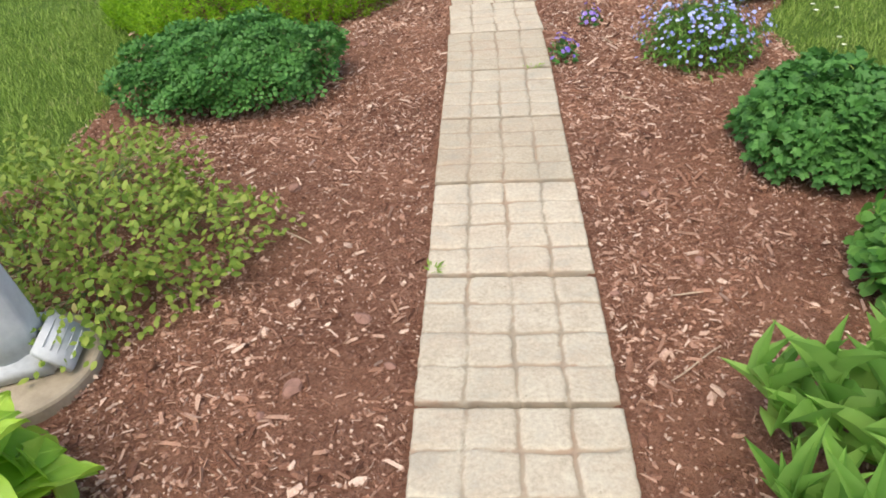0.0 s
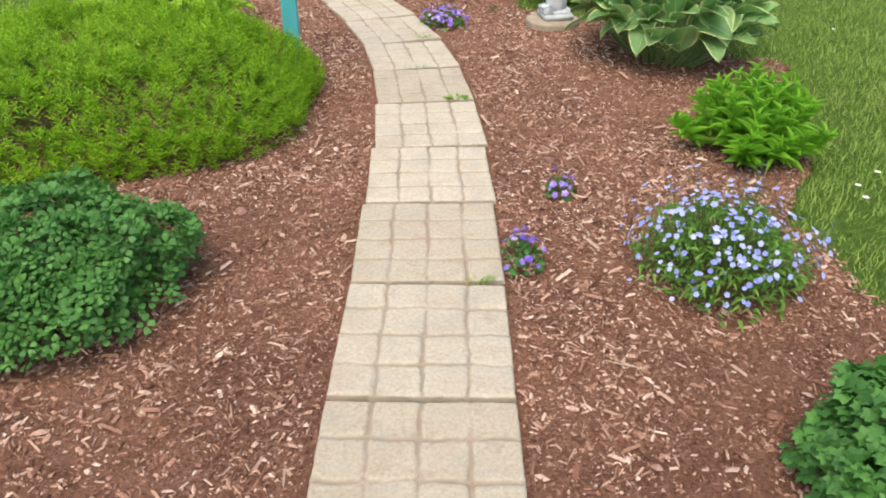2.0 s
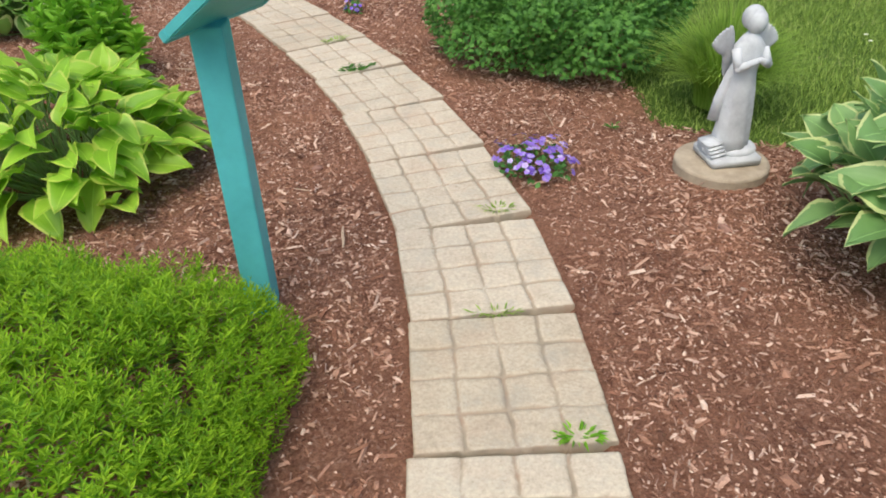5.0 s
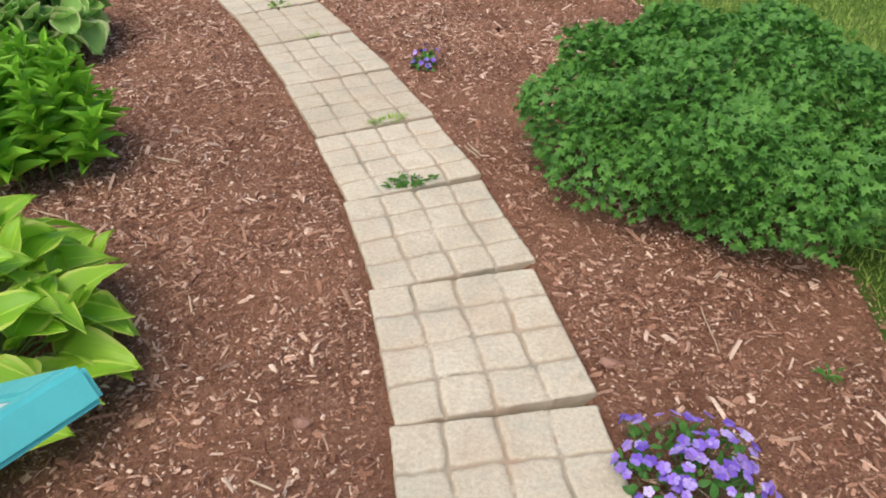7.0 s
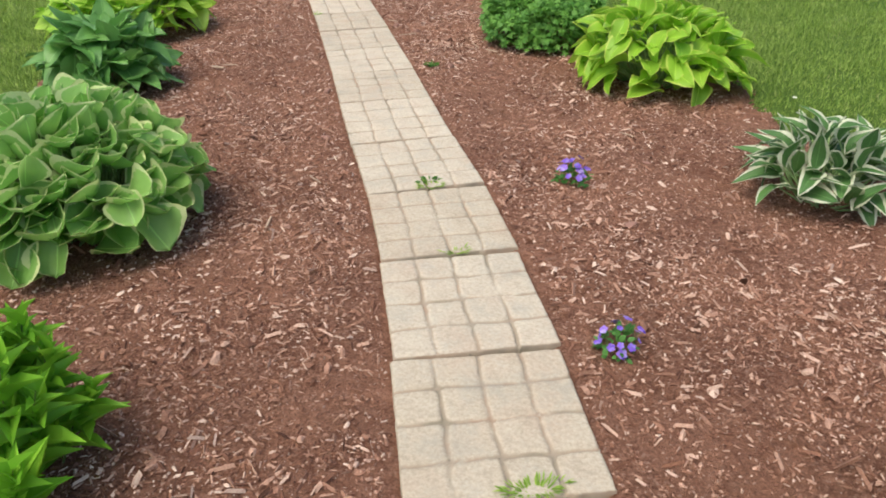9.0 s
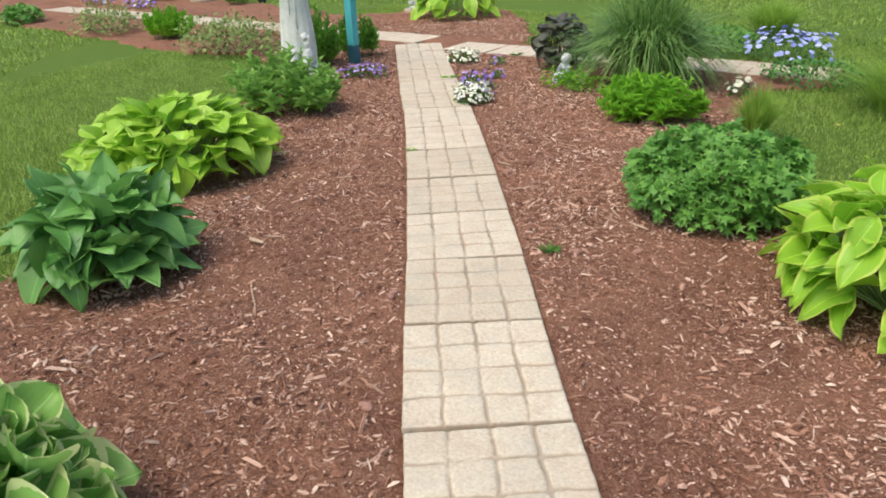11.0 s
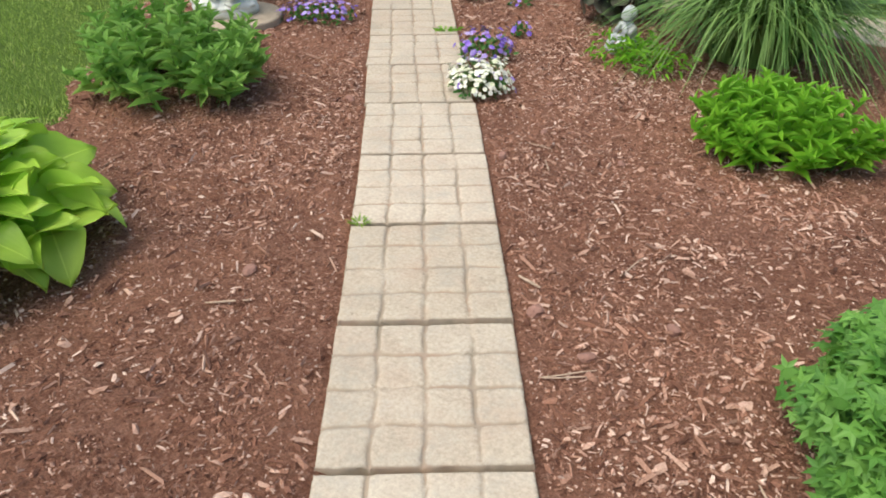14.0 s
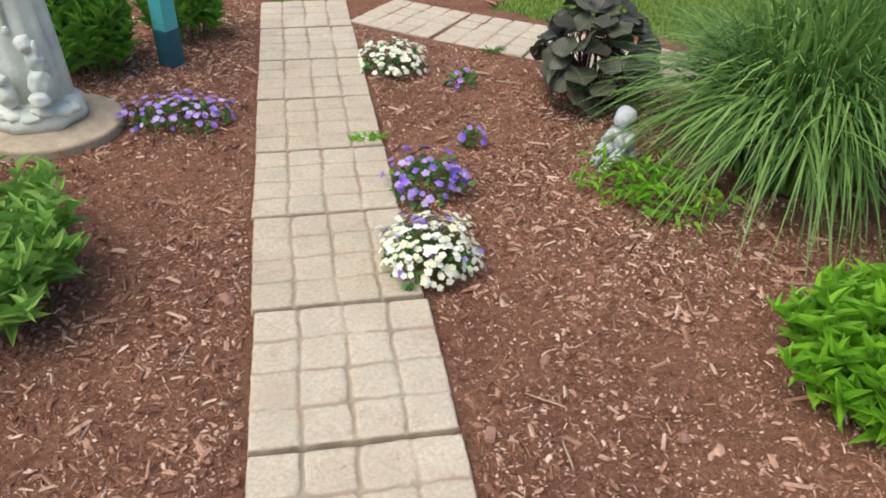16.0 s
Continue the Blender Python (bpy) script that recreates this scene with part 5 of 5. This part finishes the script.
# weeds in the joints and in the bed
weed(0.63, 5.62, 0.06, 44, 60, M_LILY, kind=LANCE, oval=0.5, rz=0)
weed(0.45, 6.16, 0.09, 30, 61, M_TALLGRASS, kind=THIN, oval=0.2, rz=0)
weed(0.51, 6.82, 0.07, 40, 62, M_TALLGRASS, kind=THIN, oval=0.3, rz=0)
weed(-0.20, 8.46, 0.1, 60, 63, M_CRANE, kind=LANCE, oval=0.35, rz=25)
weed(-0.26, 8.49, 0.03, 14, 64, M_CRANE, kind=LANCE, oval=0.8, rz=25)
weed(-0.39, 9.00, 0.08, 36, 65, M_TALLGRASS, kind=THIN, oval=0.25, rz=25)
weed(-1.04, 10.02, 0.06, 26, 66, M_TALLGRASS, kind=THIN, oval=0.3, rz=36)
weed(-1.41, 10.56, 0.05, 26, 67, M_CRANE, kind=LANCE, oval=0.4, rz=36)
weed(-0.39, 9.00, 0.09, 50, 68, M_TALLGRASS, kind=THIN, oval=0.3, rz=36)
weed(-1.38, 10.52, 0.06, 46, 69, M_TALLGRASS, kind=THIN, oval=0.5, rz=36)
weed(-1.38, 10.52, 0.06, 34, 70, M_TALLGRASS, kind=THIN, oval=0.4, rz=36)
weed(-4.74, 15.28, 0.09, 70, 71, M_LILY, kind=LANCE, oval=0.35, rz=36)
weed(-4.72, 16.56, 0.07, 40, 72, M_CRANE, kind=LANCE, oval=0.5, rz=36)
weed(-0.04, 2.04, 0.03, 20, 73, M_TALLGRASS, kind=THIN, oval=1.0, rz=0)
weed(-3.70, 13.23, 0.035, 22, 74, M_TALLGRASS, kind=THIN, oval=0.6, rz=36)
weed(0.50, 6.83, 0.07, 34, 75, M_TALLGRASS, kind=THIN, oval=0.4, rz=0)
weed(-2.17, 12.25, 0.045, 46, 76, M_CRANE, kind=LANCE, oval=1.0, rz=36)
weed(1.11, 7.58, 0.03, 12, 77, M_CRANE, kind=LANCE, oval=1.0, rz=25)
weed(-3.70, 13.23, 0.03, 14, 78, M_TALLGRASS, kind=THIN, oval=0.6, rz=36)
weed(0.55, 3.80, 0.05, 18, 79, M_TALLGRASS, kind=THIN, oval=0.3, rz=0)
# stones
stone(-3.82, 12.79, 0.03, 1)
stone(-2.91, 13.16, 0.034, 2)
stone(-4.53, 14.12, 0.03, 3)
stone(-3.54, 14.36, 0.02, 4)
stone(-3.11, 14.27, 0.022, 5)
stone(-3.67, 14.65, 0.02, 6)
stone(-0.28, 7.25, 0.026, 7)
stone(0.52, 7.57, 0.026, 8)
stone(-2.56, 11.52, 0.026, 9)
stone(-2.57, 11.56, 0.02, 10)
stone(-2.06, 12.30, 0.034, 11)
stone(-1.81, 12.43, 0.024, 12)
stone(-0.59, 2.68, 0.03, 13)
stone(0.79, 2.44, 0.022, 14)
stone(-0.54, 1.45, 0.018, 15)
stone(-0.27, 1.82, 0.03, 16)
stone(-0.18, 1.60, 0.018, 17)
stone(-0.46, 1.54, 0.034, 18)
stone(0.86, 2.00, 0.022, 19)
stone(0.54, 1.86, 0.02, 20)
stone(1.01, 4.81, 0.026, 21)
stone(-0.39, 4.42, 0.03, 22)
stone(-0.82, 8.25, 0.022, 23)
stone(-0.81, 7.84, 0.022, 24)
stone(-0.52, 11.20, 0.02, 25)
stone(-0.46, 10.55, 0.026, 26)
stone(-2.16, 10.86, 0.026, 27)
stone(1.43, 5.32, 0.03, 28)
stone(1.35, 6.63, 0.028, 29)
stone(-2.52, 13.34, 0.03, 30)
stone(-2.68, 13.06, 0.026, 31)
stone(-1.29, 12.94, 0.024, 32)
# sticks and long splinters: ends on the ground
stick(0.69, 1.51, 0.217, 28, 0.006)
stick(0.76, 1.82, 0.106, -4, 0.008)
stick(-0.54, 2.32, 0.170, -50, 0.008)
stick(1.02, 4.15, 0.115, -77, 0.005)
stick(0.96, 3.32, 0.126, -31, 0.007)
stick(1.03, 4.16, 0.110, -80, 0.005)
stick(0.83, 7.77, 0.211, -91, 0.005)
stick(-0.32, 7.05, 0.074, -25, 0.008)
stick(0.12, 7.95, 0.075, -63, 0.01)
stick(0.31, 7.37, 0.118, 17, 0.008)
stick(0.01, 8.76, 0.119, -61, 0.009)
stick(0.02, 8.78, 0.126, -65, 0.009)
stick(-1.51, 8.12, 0.156, -23, 0.008)
stick(-1.23, 8.55, 0.120, -21, 0.012)
stick(-2.69, 12.96, 0.173, 38, 0.006)
stick(-3.06, 11.20, 0.327, 133, 0.005)
stick(-3.47, 11.61, 0.111, -14, 0.018)
stick(-1.90, 12.68, 0.119, -29, 0.014)
stick(-3.35, 11.03, 0.107, 86, 0.008)
stick(-2.08, 12.82, 0.152, -54, 0.008)
stick(-3.36, 14.06, 0.099, -60, 0.006)
stick(-3.48, 14.21, 0.120, -5, 0.006)
stick(-4.46, 16.21, 0.136, 8, 0.01)
stick(-4.65, 16.25, 0.120, 0, 0.016)
stick(-4.47, 13.86, 0.127, 99, 0.004)
stick(-0.69, 11.55, 0.096, -27, 0.01)
stick(-1.89, 9.96, 0.102, 105, 0.012)
stick(-1.92, 10.38, 0.109, -36, 0.008)
stick(-3.00, 13.28, 0.093, -18, 0.014)
stick(-2.76, 13.57, 0.148, 75, 0.006)
stick(0.96, 3.33, 0.124, -46, 0.005)
stick(-0.10, 6.65, 0.150, 89, 0.012)
stick(-3.75, 12.63, 0.140, 34, 0.01)
stick(-2.68, 12.95, 0.158, 30, 0.006)
stick(-3.46, 11.60, 0.095, -7, 0.02)
stick(-3.44, 11.70, 0.106, 16, 0.01)
brick_chip(-3.56, 14.02, 20)
# small flowers in the lawn
lawn_flower(2.38, 4.27, M_WHITEP)
lawn_flower(2.25, 4.25, M_WHITEP)
lawn_flower(2.14, 3.69, M_WHITEP)
lawn_flower(2.17, 3.80, M_WHITEP)
lawn_flower(2.28, 4.36, M_WHITEP)
lawn_flower(2.44, 4.48, M_WHITEP)
lawn_flower(2.77, 4.81, M_WHITEP)
lawn_flower(3.43, 6.71, M_WHITEP)
lawn_flower(-1.35, 14.94, M_YEYE)
lawn_flower(2.84, 8.60, M_WHITEP)
lawn_flower(2.87, 8.72, M_WHITEP)
lawn_flower(0.10, 12.36, M_WHITEP)


# ---- grass and mulch, past counting ----
def mulch_chips():
    r = np.random.default_rng(12)
    wedge = (np.array([(-0.5, 0.02, 0), (0.12, -0.5, 0), (0.5, 0.1, 0), (-0.18, 0.5, 0), (0.05, 0.02, 1)], float), np.array([(0, 1, 4), (1, 2, 4), (2, 3, 4), (3, 0, 4)]))
    flat = (np.array([(-0.5, -0.22, 0), (0.3, -0.5, 0), (0.5, 0.2, 0), (0.02, 0.5, 0), (-0.42, 0.34, 0), (-0.06, -0.05, 1)], float), np.array([(0, 1, 5), (1, 2, 5), (2, 3, 5), (3, 4, 5), (4, 0, 5)]))
    sliver = (np.array([(-0.5, -0.1, 0), (0.42, -0.5, 0), (0.5, 0.28, 0), (-0.36, 0.5, 0), (-0.3, 0.1, 1), (0.34, -0.08, 0.9)], float), np.array([(0, 1, 5), (0, 5, 4), (2, 3, 4), (2, 4, 5)]))
    sets = []
    # template, tries, closest to the path's middle, median length, its scatter, longest, width share, thickness share, tilt, evenness
    for form, tries, near, long, vary, most, wide, thick, tilts, even in (
            (wedge, 800000, 0.288, 0.0095, 0.38, 0.022, (0.40, 0.90), (0.30, 0.65), 0.30, 0.60),
            (flat, 430000, 0.300, 0.0165, 0.48, 0.055, (0.28, 0.62), (0.12, 0.28), 0.32, 0.30),
            (sliver, 620000, 0.300, 0.0200, 0.55, 0.095, (0.10, 0.24), (0.08, 0.18), 0.30, 0.30)):
        px, py = r.uniform(-9.5, 2.9, tries), r.uniform(-1.0, 19.5, tries)
        gap = path_gap(px, py)
        cover = 0.62 + 0.7 * patches(px, py, 0.75, 4) + 0.45 * patches(px, py, 0.24, 5)
        keep = in_bed(px, py) & (gap > near) & (gap < 2.7) & ~((py > 16.55) & (py < 17.4))
        keep &= r.uniform(0, 1, tries) < np.clip(cover, even, 1.0) * np.where(gap < 1.7, 1.0, 0.5)
        px, py, gap = px[keep], py[keep], gap[keep]
        n = len(px)
        length = np.clip(r.lognormal(math.log(long), vary, n), 0.005, most)
        width = np.maximum(length * r.uniform(*wide, n), 0.0028)
        depth = np.clip(length * r.uniform(*thick, n), 0.002, 0.010)
        a = r.uniform(0, 2 * math.pi, n)
        tilt = r.normal(0, tilts, n)
        along = np.stack((np.cos(a) * np.cos(tilt), np.sin(a) * np.cos(tilt), np.sin(tilt)), 1)
        up = np.stack((r.normal(0, 0.28, n), r.normal(0, 0.28, n), np.ones(n)), 1)
        rot = turns(along, up)
        rot = np.stack((rot[..., 1], -rot[..., 0], rot[..., 2]), -1)
        z = BED_Z + relief(px, py) + 0.3 * length * np.abs(np.sin(tilt)) - 0.001 + r.uniform(0, 0.004, n)
        sets.append(scatter(*form, np.stack((px, py, z), 1), rot, np.stack((length, width, depth), 1)))
    v, t = join(*sets)
    ob = new("bark_mulch", fast_mesh("bark_mulch", v, t, M_CHIP))
    tagged(ob, "loose reddish brown bark mulch chips covering the bed", "mulch", kind="stuff")


def earth_clods():
    """Crumbs of dried red soil among the chips."""
    r = np.random.default_rng(14)
    bm = bmesh.new()
    bmesh.ops.create_icosphere(bm, subdivisions=1, radius=1)
    tv = np.array([v.co[:] for v in bm.verts])
    tt = np.array([[v.index for v in f.verts] for f in bm.faces])
    bm.free()
    tv = tv * (1 + 0.35 * np.sin(tv @ np.array((5.1, 3.3, 4.2)) + 1.0))[:, None]
    tries = 40000
    px, py = r.uniform(-9.5, 2.9, tries), r.uniform(-1.0, 19.5, tries)
    gap = path_gap(px, py)
    keep = in_bed(px, py) & (gap > 0.315) & (gap < 2.4) & ~((py > 16.55) & (py < 17.4))
    keep &= r.uniform(0, 1, tries) < np.clip(0.45 - 0.8 * patches(px, py, 0.75, 4), 0.08, 1)
    px, py = px[keep], py[keep]
    n = len(px)
    size = np.clip(r.lognormal(math.log(0.0062), 0.45, n), 0.003, 0.022)
    rot = turns(r.normal(0, 1, (n, 3)), r.normal(0, 1, (n, 3)))
    v, t = scatter(tv, tt, np.stack((px, py, BED_Z + relief(px, py) + 0.25 * size), 1), rot, np.stack((size, size * 0.8, size * 0.65), 1))
    ob = new("earth_crumb_litter", fast_mesh("earth_crumb_litter", v, t, M_MULCH))
    tagged(ob, "dry red crumbs of earth scattered over the bed", "soil", kind="stuff")


def lawn_grass():
    r = np.random.default_rng(13)
    sets = []
    tv, tt = np.array([(-1, 0, 0), (1, 0, 0), (0, 1, 0)], float), np.array([(0, 1, 2)])
    for count, near, far, high, wide in ((1000000, 0.0, 4.6, 0.050, 0.0034), (330000, 4.6, 24.0, 0.055, 0.012)):
        px, py = r.uniform(-28, 8, count), r.uniform(1.0, 30, count)
        if near == 0.0:
            px, py = r.uniform(-9.0, 4.5, count), r.uniform(1.0, 20.0, count)
        gap = path_gap(px, py)
        patch = np.clip(0.5 + 0.5 * patches(px, py, 0.8, 6) + 0.4 * patches(px, py, 0.22, 7), 0, 1)
        keep = (~in_bed(px, py)) & (gap >= near) & (gap < far) & (r.uniform(0, 1, count) < 0.55 + 0.45 * patch)
        px, py, patch = px[keep], py[keep], patch[keep]
        n = len(px)
        a = r.uniform(0, 2 * math.pi, n)
        lean = r.uniform(0.15, 1.5, n)
        h = high * r.uniform(0.5, 1.25, n) * (0.65 + 0.7 * patch)
        d = np.stack((np.cos(a) * lean, np.sin(a) * lean, np.ones(n)), 1)
        rot = turns(d, np.stack((-np.cos(a), -np.sin(a), np.full(n, 0.8)), 1))
        sets.append(scatter(tv, tt, np.stack((px, py, np.full(n, -0.046)), 1), rot, np.stack((np.full(n, wide), h, h), 1)))
    v, t = join(*sets)
    ob = new("lawn_grass", fast_mesh("lawn_grass", v, t, M_GRASS))
    tagged(ob, "short mown green grass blades of the lawn", "grass", kind="stuff")


mulch_chips()
earth_clods()
lawn_grass()
paving()
